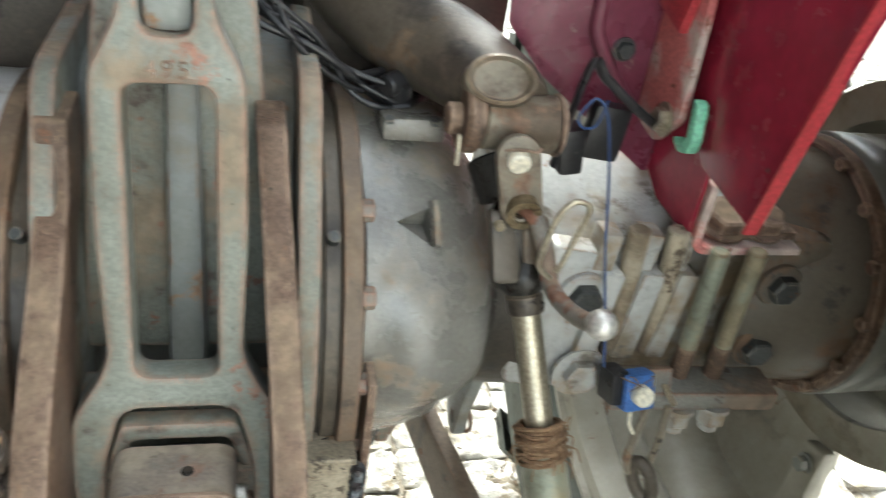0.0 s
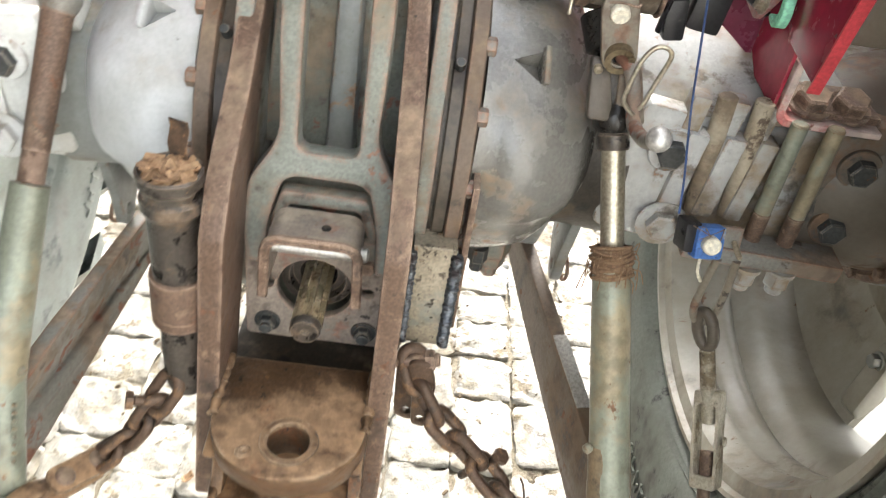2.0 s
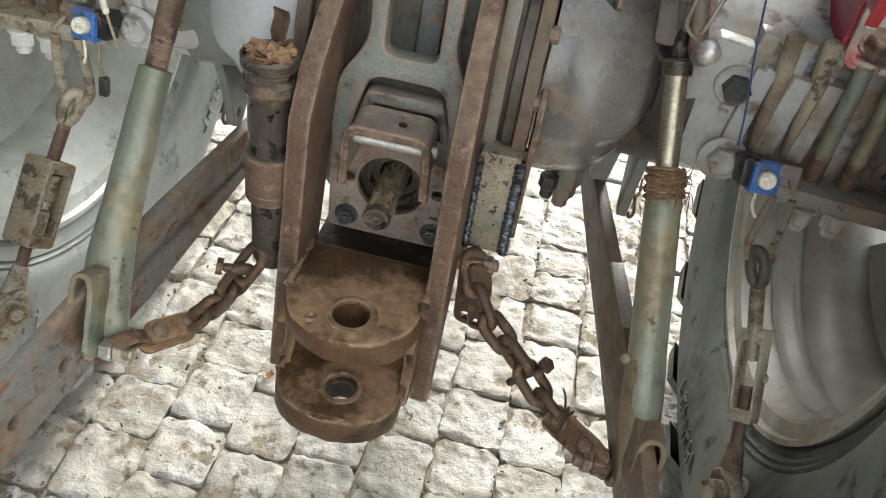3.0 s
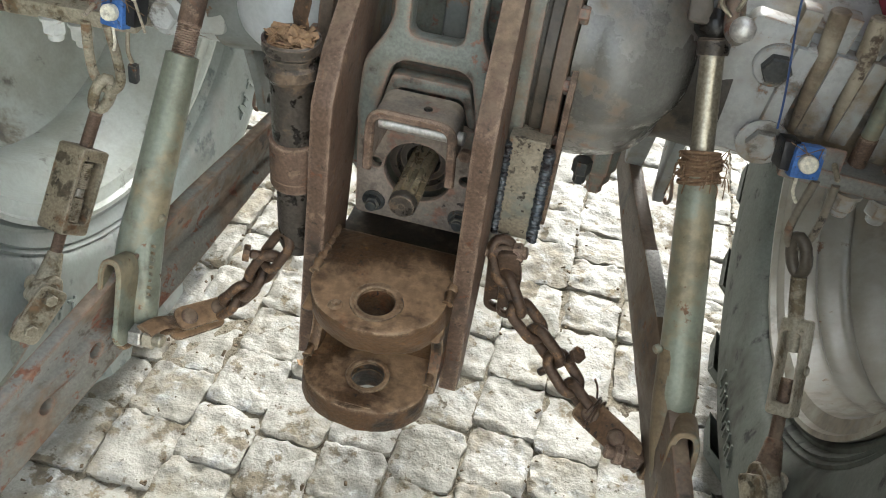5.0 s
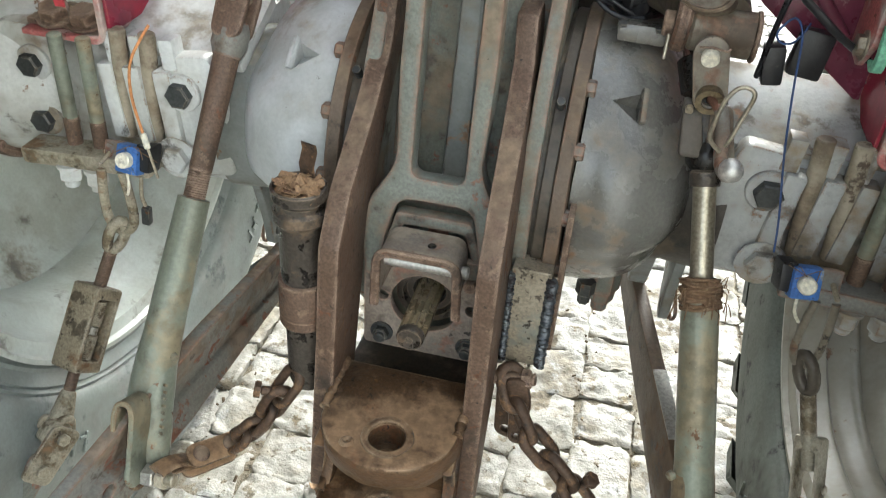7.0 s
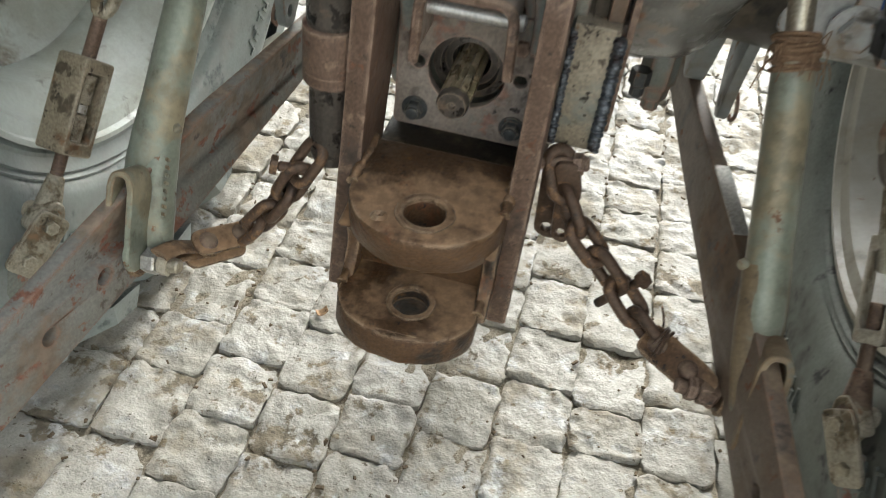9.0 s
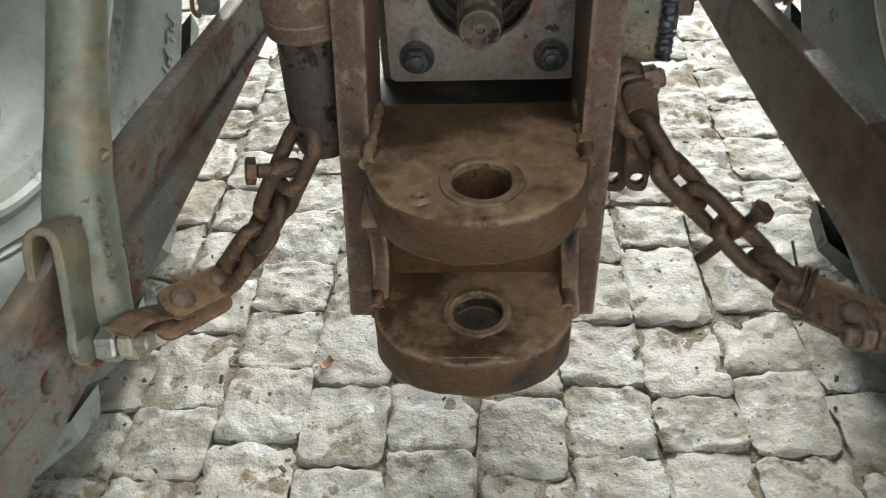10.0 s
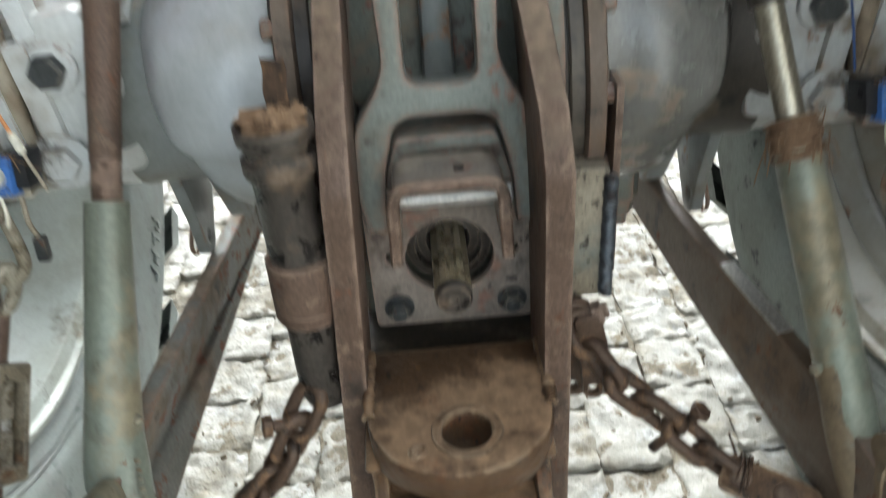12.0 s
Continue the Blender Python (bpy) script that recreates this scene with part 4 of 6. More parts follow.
for sx in (-1, 1):
    part("fillet_web", wobble(plate(rounded([(-0.05, 0.470), (-0.150, 0.480), (-0.118, 0.500), (-0.104, 0.530), (-0.110, 0.562), (-0.150, 0.590), (-0.05, 0.600)], 0.016), (), 0.018, 0.006, in_yz(-0.015 + sx * 0.086)), 0.0014, 30), M_ochre, hitch)

# ---- power take-off ----
pto = thing("pto_cover_plate", "grey cover plate with splined power take-off shaft", "power take-off")
part("plate", wobble(plate(rounded([(-0.094, 0.629), (0.080, 0.629), (0.080, 0.80), (-0.094, 0.80)], 0.008), [ring_loop(CX - 0.002, 0.717, 0.047, 32), ring_loop(CX - 0.061, 0.72, 0.0085, 16), ring_loop(CX + 0.064, 0.72, 0.0085, 16)], 0.012, 0.0015, in_xz(0.034)), 0.0005, 30), M_plate, pto)
part("seal_ring", lathe([(0.046, 0.0), (0.046, 0.02), (0.036, 0.022), (0.034, 0.010), (0.024, 0.012), (0.022, 0.0)], 40, aim((CX - 0.002, 0.072, 0.717), (CX - 0.002, 0, 0.717)), closed=True), M_darksteel, pto)
part("retainer", lathe([(0.026, 0.0), (0.036, 0.0), (0.036, 0.006), (0.033, 0.009), (0.029, 0.009), (0.026, 0.006)], 40, aim((CX - 0.002, 0.094, 0.717), (CX - 0.002, 0, 0.717)), closed=True), M_darksteel, pto)
part("bearing_seal", lathe([(0, 0.004), (0.040, 0.004), (0.040, 0.008), (0.030, 0.012), (0.0, 0.012)], 40, aim((CX - 0.002, 0.112, 0.717), (CX - 0.002, 0, 0.717))), M_black, pto)


def spline_shaft():
    prof = []
    for i in range(6):
        a = 60 * i
        prof += [(0.0122, a - 29), (0.0122, a - 15), (0.0188, a - 11), (0.0192, a), (0.0188, a + 11), (0.0122, a + 15)]
    bm = bmesh.new()
    rows = []
    for h, k in ((0.0, 1), (0.10, 1), (0.163, 1), (0.168, 0.8)):
        rows.append([bm.verts.new((r * k * math.cos(radians(a)), r * k * math.sin(radians(a)), h)) for r, a in prof])
    for p, q in zip(rows, rows[1:]):
        for j in range(len(prof)):
            bm.faces.new((p[j], p[(j + 1) % len(prof)], q[(j + 1) % len(prof)], q[j]))
    bm.faces.new(rows[-1])
    bmesh.ops.recalc_face_normals(bm, faces=bm.faces[:])
    bm.transform(aim((CX - 0.002, 0.125, 0.717), (CX - 0.002, -0.05, 0.717)))
    return smooth(bm, 25)


part("splined_shaft", spline_shaft(), M_shaft, pto, "worn bright splined steel shaft")
part("shaft_end", lathe([(0, 0.0045), (0.003, 0.0025), (0.0045, 0.006), (0.0165, 0.006), (0.0186, 0.003), (0.0188, -0.006), (0.0, -0.006)], 32, aim((CX - 0.002, -0.0425, 0.717), (CX - 0.002, -0.1, 0.717))), M_darksteel, pto, "dark flat shaft end with a centre mark")
for dx, z in ((-0.061, 0.655), (0.063, 0.655)):
    part("nut", hexhead((CX + dx, 0.028, z), (0, -1, 0), 0.0118, 0.010, 0.0165, 0.008), M_bolt, pto)
for dx, z in ((-0.068, 0.765), (0.060, 0.765)):
    part("bolt", hexhead((CX + dx, 0.028, z), (0, -1, 0), 0.010, 0.008), M_rust, pto)

# ---- shaft guard bracket ----
guard = thing("shaft_guard", "bent sheet steel guard over the power shaft", "guard")
arch = rounded([(-0.052, 0.775), (-0.052, 0.838), (0.048, 0.838), (0.048, 0.775)], [0, 0.018, 0.018, 0], 6)
part("hood", bent(arch, 0.062, 0.006, axes((CX + 0.002, -0.005, 0.0), (1, 0, 0), (0, 1, 0), (0, 0, 1))), M_plate, guard)
part("rim_strip", bent(rounded([(-0.056, 0.755), (-0.053, 0.841), (0.049, 0.841), (0.052, 0.755)], [0, 0.02, 0.02, 0], 6), 0.008, 0.012, axes((CX + 0.002, -0.036, 0.0), (1, 0, 0), (0, 1, 0), (0, 0, 1))), M_rust, guard)
part("pin", rod((CX - 0.052, -0.010, 0.813), (CX + 0.062, -0.010, 0.813), 0.0085), M_bright, guard)

# black disc standing in for the small dark hole in the hood
part("rivet", rod((CX + 0.012, -0.006, 0.8405), (CX + 0.012, -0.006, 0.8425), 0.0055), M_oil, guard)

# ---- upright casting with slot ----
bracket = thing("hitch_bracket", "chipped grey cast upright bracket with a long slot", "bracket")


def lean_xz(y, z0, slope):
    """Local (u, v) becomes world x and a leaning height through (y, z0)."""
    n = math.sqrt(1 + slope * slope)
    return axes((0, y - slope * z0, 0), (1, 0, 0), (0, slope, 1), (0, -1 / n, slope / n))


XC = -0.003
right_edge = [(0.032, 1.26), (0.034, 1.205), (0.057, 1.16), (0.059, 1.03), (0.054, 0.918), (0.088, 0.866), (0.092, 0.80), (0.086, 0.758), (0.066, 0.758), (0.062, 0.82), (0.050, 0.866), (0.036, 0.874)]
soft_r = [0.002, 0.012, 0.014, 0.02, 0.025, 0.016, 0.01, 0.004, 0.004, 0.02, 0.012, 0.008]
out = rounded([(x + XC, z) for x, z in right_edge] + [(XC - x, z) for x, z in reversed(right_edge)], soft_r + soft_r[::-1])
slot = rounded([(XC - 0.034, 0.905), (XC + 0.034, 0.905), (XC + 0.033, 1.155), (XC - 0.033, 1.155)], 0.014, 5)
eye = rounded([(XC - 0.018, 1.19), (XC + 0.018, 1.19), (XC + 0.020, 1.232), (XC - 0.020, 1.232)], 0.012, 5)
part("casting", wobble(plate(out, [slot, eye], 0.034, 0.005, lean_xz(0.056, 0.91, 0.16)), 0.0012, 25), M_greyblue, bracket)
num = bpy.data.curves.new("casting_number", "FONT")
num.body = "495"
num.size = 0.0185
num.space_character = 1.25
num.extrude = 0.0012
num.align_x = "CENTER"
tmp = bpy.data.objects.new("tmp", num)
scene.collection.objects.link(tmp)
me = bpy.data.meshes.new_from_object(tmp.evaluated_get(bpy.context.evaluated_depsgraph_get()))
bpy.data.objects.remove(tmp)
me.transform(lean_xz(0.056, 0.91, 0.16) @ pose(XC, 1.1605, 0.0182))
part("cast_number", me, M_rust, bracket)
part("inner_arch", wobble(plate(rounded([(XC - 0.066, 0.80), (XC - 0.050, 0.856), (XC + 0.050, 0.856), (XC + 0.066, 0.80), (XC + 0.056, 0.79), (XC + 0.042, 0.838), (XC - 0.042, 0.838), (XC - 0.056, 0.79)], 0.008), (), 0.020, 0.003, in_xz(0.045)), 0.0008, 30), M_greyblue, bracket)
part("eye_block", box((0.038, 0.05, 0.05), pose(XC, 0.125, 1.213), 0.012), M_grey, bracket)

# ---- pipe holder on the hitch ----
post = thing("pin_tube", "dark steel tube stuffed with dry leaves, clamped to the hitch", "tube")
px, py = -0.148, -0.054
part("tube", wobble(lathe([(0.0, 0.782), (0.022, 0.782), (0.0265, 0.790), (0.0275, 0.80), (0.0275, 0.875), (0.030, 0.88), (0.033, 0.884), (0.033, 0.896), (0.029, 0.900), (0.029, 0.908), (0.034, 0.914), (0.034, 0.926), (0.031, 0.928), (0.028, 0.924), (0.028, 0.90), (0.0, 0.895)], 32, pose(px, py, 0)), 0.0008, 40), M_darksteel, post)
part("collar", wobble(lathe([(0.024, 0.735), (0.0315, 0.737), (0.0320, 0.755), (0.0315, 0.792), (0.024, 0.794)], 32, pose(px, py, 0), closed=True), 0.0008, 30), M_rust, post)
part("collar_tongue", box((0.045, 0.022, 0.05), pose(px + 0.03, py - 0.01, 0.765), 0.004), M_rust, post)
part("thread", lathe([(0.0315, 0.752)] + [(0.0312 + 0.0014 * (k % 2), 0.752 - 0.0035 * k) for k in range(9)] + [(0.026, 0.722)], 28, pose(px, py, 0), deg=80), M_rust, post)
part("lower_tube", wobble(lathe([(0.0255, 0.74), (0.0255, 0.626), (0.022, 0.612), (0.0, 0.608)], 28, pose(px, py, 0)), 0.0008, 40), M_darksteel, post)
litter = []
for i in range(110):
    a, r = random.uniform(0, 6.28), 0.027 * math.sqrt(random.random())
    litter.append(box((random.uniform(0.008, 0.022), random.uniform(0.005, 0.013), 0.0008), pose(px + r * math.cos(a), py + r * math.sin(a), 0.918 + random.uniform(0, 0.014), random.uniform(-40, 40), random.uniform(-40, 40), random.uniform(0, 360)), 0))
tagged(part("leaf_litter", join(*litter), M_rag), "dry brown leaves stuffed in the tube", "leaves", kind="stuff")

curl = thing("curled_leaf", "dark brown curled leaf sticking out of the tube", "leaf")
part("blade", bent([(-0.006, 0.905), (0.002, 0.925), (-0.001, 0.945), (0.006, 0.962), (0.004, 0.972)], 0.021, 0.0015, axes((px + 0.004, py + 0.018, 0), (0.3, 1, 0), (1, -0.3, 0), (0, 0, 1))), M_chain, curl)

# ---- welded stub on the right plate ----
stub = thing("welded_stub", "spotted raw steel box stub with fresh weld seams", "bracket")
part("box_tube", plate(rounded([(0.000, 0.645), (0.05, 0.645), (0.055, 0.80), (-0.005, 0.81)], 0.004), (), 0.052, 0.002, axes((0.132, 0.03, 0), (0, 1, 0), (0, 0, 1), (1, 0, 0))), M_stub, stub)
part("backing_strip", box((0.008, 0.05, 0.22), pose(0.168, 0.065, 0.78), 0.002), M_rust, stub)
for x, fat in ((0.1065, 0.0048), (0.1595, 0.0070)):
    bead = [(x + 0.0007 * math.sin(i * 0.31), 0.0285 + 0.0007 * math.sin(i * 0.23) - 0.004 * (i / 160), 0.648 + 0.154 * i / 160) for i in range(161)]
    part("weld_bead", pipe(bead, lambda t: fat + 0.0013 * math.sin(t * 2 * math.pi * 26), 10), M_weld, stub)

# ---- lower links ----
def lower_link(s, stem, knee, end):
    """A forged link: a tapered stem from the tractor to the knee, then a tall flat bar; each point is (x, y, z, half height)."""
    lk = thing("lower_link", "grey brown flat steel lower lift link with pin holes", "lift link", "lower links")
    a, k, b = (Vector(p[:3]) for p in (stem, knee, end))
    run = (b - a).xy.normalized()
    fwd = Vector((run.x, run.y, 0))
    side = Vector((-run.y, run.x, 0))
    uk, ub = (k - a).dot(fwd), (b - a).dot(fwd)
    bow = (k - a).dot(side)
    q = uk * 0.5
    mid_z, mid_h = (stem[2] + knee[2]) / 2, stem[3] * 0.5 + knee[3] * 0.5
    out = rounded([(0, stem[2] - stem[3]), (0, stem[2] + stem[3]), (q, mid_z + mid_h - 0.003), (uk, knee[2] + knee[3]), (ub, end[2] + end[3]), (ub, end[2] - end[3]), (uk, knee[2] - knee[3]), (q, mid_z - mid_h - 0.004)], [0.012, 0.012, 0.08, 0.08, 0.005, 0.005, 0.08, 0.08], 6)
    holes = [ring_loop(uk + (ub - uk) * f, knee[2] + (end[2] - knee[2]) * f - (0.004 if s > 0 else 0.012), 0.0095 if s > 0 else 0.0115, 14) for f in ((0.50, 0.64, 0.78) if s > 0 else (0.37, 0.57, 0.77))]
    slab = plate(out, holes, 0.022, 0.003, axes((a.x, a.y, 0), tuple(fwd), (0, 0, 1), tuple(side)))

    def shift(u):
        return bow * (u / uk if u < uk else (ub - u) / (ub - uk))

    for v in slab.verts:
        v.co += side * shift((v.co - a).dot(fwd))
    # right bar: brown stain, with the shade on its inner face in the colour
    part("bar", wobble(slab, 0.0008, 25), M_arm if s < 0 else M_linkrust, lk)
    part("pivot", rod(a - side * 0.04, a + side * 0.04, 0.022), M_rust, lk)
    if s > 0:
        u0, u1 = uk * 0.66, uk * 0.90
        e0, e1 = (a + fwd * u + side * shift(u) + Vector((0, 0, mid_z - a.z + mid_h + (knee[2] + knee[3] - mid_z - mid_h) * (u - q) / (uk - q) - 0.0008)) for u in (u0, u1))
        d = (e1 - e0).normalized()
        part("ground_edge", box((0.0205, (e1 - e0).length, 0.003), axes((e0 + e1) / 2, tuple(side), tuple(d), tuple(side.cross(d))), 0.001), M_bright, lk, "bright strip along the link's top edge")
    return lk


lower_link(1, (0.256, 0.45, 0.615, 0.026), (0.371, -0.05, 0.527, 0.063), (0.463, -0.50, 0.430, 0.060))
lower_link(-1, (-0.300, 0.45, 0.560, 0.034), (-0.352, -0.05, 0.535, 0.064), (-0.450, -0.50, 0.430, 0.060))


# ---- lift rods ----
def lift_rod(s, lo, up, fork_top, fork_low):
    lr = thing("lift_rod", "worn green-grey tubular lift rod with threaded spindle", "lift rod", "lift rods")
    lo, up = Vector(lo), Vector(up)
    at = lambda f: lo.lerp(up, f)
    ln = (up - lo).length
    big = 0.0262 if s > 0 else 0.0305
    tube = part("tube", wobble(lathe([(0, 0.08), (0.020, 0.08), (big - 0.001, 0.09), (big, 0.11), (big - 0.0005, 0.14), (0.0245 if s > 0 else 0.0275, 0.19), (0.0235, 0.34), (0.0225, ln * 0.60), (0.0165, ln * 0.602), (0.0, ln * 0.602)], 28, aim(lo, up)), 0.0006, 30), M_green, lr)
    part("lock_boss", rod(at(0.50) + Vector((0, -0.016, -0.010)), at(0.50) + Vector((0, -0.028, -0.016)), 0.0085), M_raw, tube)
    part("grease_nipple", rod(at(0.27) + Vector((0.022 * s * -1, -0.012, -0.006)), at(0.27) + Vector((0.031 * s * -1, -0.018, -0.009)), 0.006), M_green, tube)
    if s > 0:
        part("spindle", rod(at(0.58), at(0.86), 0.0140), M_steel, lr, "smooth worn brass-coloured steel spindle")
    else:
        part("spindle", threaded(at(0.59), at(0.665), 0.0160), M_rust, lr)
        part("upper_bar", rod(at(0.66), at(0.945), 0.0160, 0.0185), M_rust, lr)
    way_in = [tuple(at(f)) for f in (0.26, 0.16, 0.07, -0.01)] if s > 0 else [(-0.366, -0.074, 0.600), (-0.362, -0.108, 0.555), (-0.354, -0.138, 0.515), (-0.350, -0.154, 0.478)]
    foot = part("cast_foot", wobble(pipe(way_in, lambda t: 0.0262 + 0.004 * math.sin(3.1 * t) - 0.004 * t, 24, sub=6, squash=0.85), 0.001, 30), M_green if s < 0 else M_greenrust, lr)
    if s < 0:
        for k in range(8):
            p = Vector(way_in[0]).lerp(Vector(way_in[2]), 0.25 + 0.09 * k) + Vector((0.0225, -0.0135, 0.012))
            part("raised_bar", box((0.0035, 0.004, 0.007), pose(p.x, p.y, p.z, 35, 14 * (k % 3) - 14, 0), 0.0005), M_green, foot)
    # fork strap over the lower link
    t, l = Vector(fork_top), Vector(fork_low)
    d = (t - l).normalized()
    side = Vector((1, 0, 0))
    side = (side - d * side.dot(d)).normalized()
    nrm = d.cross(side)
    h = (t - l).length
    w = 0.0150 if s > 0 else 0.0130
    foot_ = 0.0 if s > 0 else h * 0.55
    strap = rounded([(-w, foot_), (-w, h - 0.015), (-w * 0.6, h), (w * 0.6, h), (w, h - 0.015), (w, 0)], [0, 0.014, 0.01, 0.01, 0.014, 0], 5)
    fork = part("fork", bent(strap, 0.046, 0.008, axes(l, tuple(side), tuple(nrm), tuple(d))), M_green if s < 0 else M_greenrust, lr)
    for k in (-w, w) if s > 0 else (w,):
        part("fork_eye", rod(l + side * (k - 0.004), l + side * (k + 0.004), 0.026), M_green if s < 0 else M_greenrust, fork)
    return lo, up


lo_r, up_r = lift_rod(1, (0.4035, -0.160, 0.475), (0.295, 0.145, 1.060), (0.402, -0.156, 0.572), (0.408, -0.185, 0.460))
lo_l, up_l = lift_rod(-1, (-0.381, -0.148, 0.478), (-0.333, 0.188, 1.02), (-0.368, -0.143, 0.594), (-0.365, -0.186, 0.506))

# ---- left lift yoke ----
yoke = thing("lift_yoke", "rust-brown forked yoke with pin on the lift rod", "yoke")
ax_l = (up_l - lo_l).normalized()
y0_ = lo_l.lerp(up_l, 0.93)
near_l = Vector((1, 0, 0)).cross(ax_l).normalized()
near_l = near_l if near_l.y < 0 else -near_l
part("socket", wobble(lathe([(0, -0.01), (0.019, -0.01), (0.025, 0.006), (0.025, 0.026), (0.020, 0.040), (0, 0.040)], 24, aim(y0_, y0_ + ax_l)), 0.001, 40), M_arm, yoke)
for k in (-0.019, 0.019):
    c_ = y0_ + ax_l * 0.058 + near_l * k
    part("prong", wobble(plate(rounded([(-0.021, -0.045), (0.021, -0.045), (0.024, 0.025), (0.0, 0.046), (-0.024, 0.025)], 0.018, 6), (), 0.011, 0.003, axes(c_, (1, 0, 0), tuple(ax_l), tuple(near_l))), 0.0006, 40), M_rust, yoke)
part("pin", rod(y0_ + ax_l * 0.076 - near_l * 0.034, y0_ + ax_l * 0.076 + near_l * 0.034, 0.0135), M_galv, yoke)
arm_l = thing("hydraulic_lift_arm", "heavy brown-grey cast hydraulic lift arm on the far side", "lift arm", "lift arms")
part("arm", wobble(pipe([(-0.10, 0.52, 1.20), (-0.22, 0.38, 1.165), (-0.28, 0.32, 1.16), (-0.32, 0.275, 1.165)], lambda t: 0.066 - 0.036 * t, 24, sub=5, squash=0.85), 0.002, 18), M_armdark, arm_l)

# ---- right lift arm with clevis, crank and clip ----
arm = thing("hydraulic_lift_arm", "heavy brown-grey cast hydraulic lift arm with clamp boss", "lift arm", "lift arms")
part("arm", wobble(pipe([(0.10, 0.52, 1.20), (0.20, 0.35, 1.138), (0.255, 0.25, 1.128), (0.283, 0.195, 1.122), (0.293, 0.165, 1.116)], lambda t: 0.068 - 0.030 * t, 24, sub=5, squash=0.85), 0.002, 18), M_armdark, arm)
part("pad", wobble(lathe([(0, 0.0225), (0.014, 0.0225), (0.024, 0.0245), (0.028, 0.030), (0.032, 0.027), (0.034, 0.0)], 32, aim((0.277, 0.172, 1.135), (0.262, 0.10, 1.180)) @ Matrix.Diagonal((1.0, 0.72, 1, 1))), 0.0006, 30), M_armcast, arm)
part("boss", wobble(rod((0.262, 0.165, 1.103), (0.338, 0.165, 1.100), 0.0275, segs=28, edge=0.004), 0.0008, 30), M_armcast, arm)
part("clamp_ring", rod((0.244, 0.165, 1.105), (0.262, 0.165, 1.104), 0.033, segs=28, edge=0.004), M_rust, arm)
part("pin_stub", rod((0.232, 0.165, 1.103), (0.246, 0.165, 1.103), 0.015), M_rust, arm)
part("washer", rod((0.336, 0.165, 1.100), (0.341, 0.165, 1.100), 0.030, segs=28), M_rust, arm)
part("cotter", rod((0.240, 0.142, 1.098), (0.2395, 0.134, 1.070), 0.0024), M_steel, arm)
clev = thing("lift_clevis", "oily cast clevis joining lift arm and lift rod", "clevis")
capsule = [(0.0205 * math.cos(radians(k)), 0.0205 * math.sin(radians(k))) for k in range(0, 181, 15)] + [(0.0195 * math.cos(radians(k)), -0.049 + 0.0195 * math.sin(radians(k))) for k in range(180, 361, 15)]
part("cheek", wobble(plate(capsule, [ring_loop(0, -0.049, 0.0095, 20)], 0.011, 0.002, axes((0.2895, 0.1165, 1.0905), (0.975, 0, 0.2), (-0.19, 0.20, 0.96), (0, -0.97, 0.2))), 0.0005, 40), M_armcast, clev)
part("pin_end", rod((0.289, 0.122, 1.091), (0.289, 0.104, 1.087), 0.0105), M_white, clev, "pale painted pin end")
part("cotter", pipe([(0.275, 0.112, 1.098), (0.289, 0.108, 1.101), (0.305, 0.110, 1.098), (0.309, 0.114, 1.100)], 0.0014, 6, sub=3), M_rust, clev)
part("ring", lathe([(0.0095, 0), (0.0165, 0), (0.0165, 0.012), (0.0095, 0.012)], 24, aim((0.2988, 0.106, 1.0435), (0.2988, 0.05, 1.032)), closed=True), M_brass, clev, "worn brass-coloured bushing")
part("back_boss", wobble(rod((0.280, 0.165, 1.065), (0.292, 0.138, 1.035), 0.024), 0.001, 40), M_oil, clev)
down = (lo_r - up_r).normalized()
for dx, wd in ((-0.019, 0.015), (0.014, 0.018)):
    c0 = lo_r.lerp(up_r, 0.905) + Vector((dx, -0.014, 0.0))
    part("prong", wobble(plate(rounded([(-wd, -0.036), (wd, -0.036), (wd * 0.8, 0.030), (-wd * 0.6, 0.036)], 0.007), (), 0.018, 0.004, axes(c0, (1, 0, 0), tuple(-down), tuple(Vector((1, 0, 0)).cross(-down)))), 0.001, 40), M_armdark if dx < 0 else M_armcast, clev)
body_m = aim(lo_r.lerp(up_r, 0.852), up_r)
part("body", wobble(lathe([(0, 0), (0.018, 0), (0.0235, 0.018), (0.0255, 0.045), (0.0245, 0.066), (0.015, 0.074), (0, 0.075)], 28, body_m @ Matrix.Diagonal((1.0, 0.72, 1, 1))), 0.0012, 40), M_oil, clev)
part("nipple", rod((0.279, 0.104, 1.029), (0.279, 0.094, 1.027), 0.0048), M_raw, clev)
part("hub", wobble(lathe([(0, 0), (0.0175, 0), (0.0235, 0.008), (0.0245, 0.022), (0.021, 0.032), (0, 0.034)], 28, aim(lo_r.lerp(up_r, 0.825), up_r)), 0.001, 50), M_oil, clev)
part("collar", lathe([(0, 0), (0.0175, 0), (0.0185, 0.003), (0.0185, 0.017), (0.0165, 0.019), (0.0165, 0.026), (0.0, 0.026)], 28, aim(lo_r.lerp(up_r, 0.795), up_r)), M_darksteel, clev)
crank = thing("crank_handle", "bent steel crank handle with a ball knob", "crank")
part("shank", pipe([(0.303, 0.112, 1.041), (0.312, 0.098, 1.036), (0.320, 0.085, 1.015), (0.321, 0.050, 0.994), (0.322, 0.000, 1.004), (0.319, -0.045, 1.028), (0.317, -0.056, 1.037)], 0.0080, 12, sub=5), M_arm, crank)
knob = bmesh.new()
bmesh.ops.create_uvsphere(knob, u_segments=20, v_segments=12, radius=0.0125, matrix=pose(0.3165, -0.062, 1.041))
part("knob", smooth(knob), M_bright, crank)
clip = thing("spring_clip", "bent zinc wire spring clip hanging at the clevis", "clip")
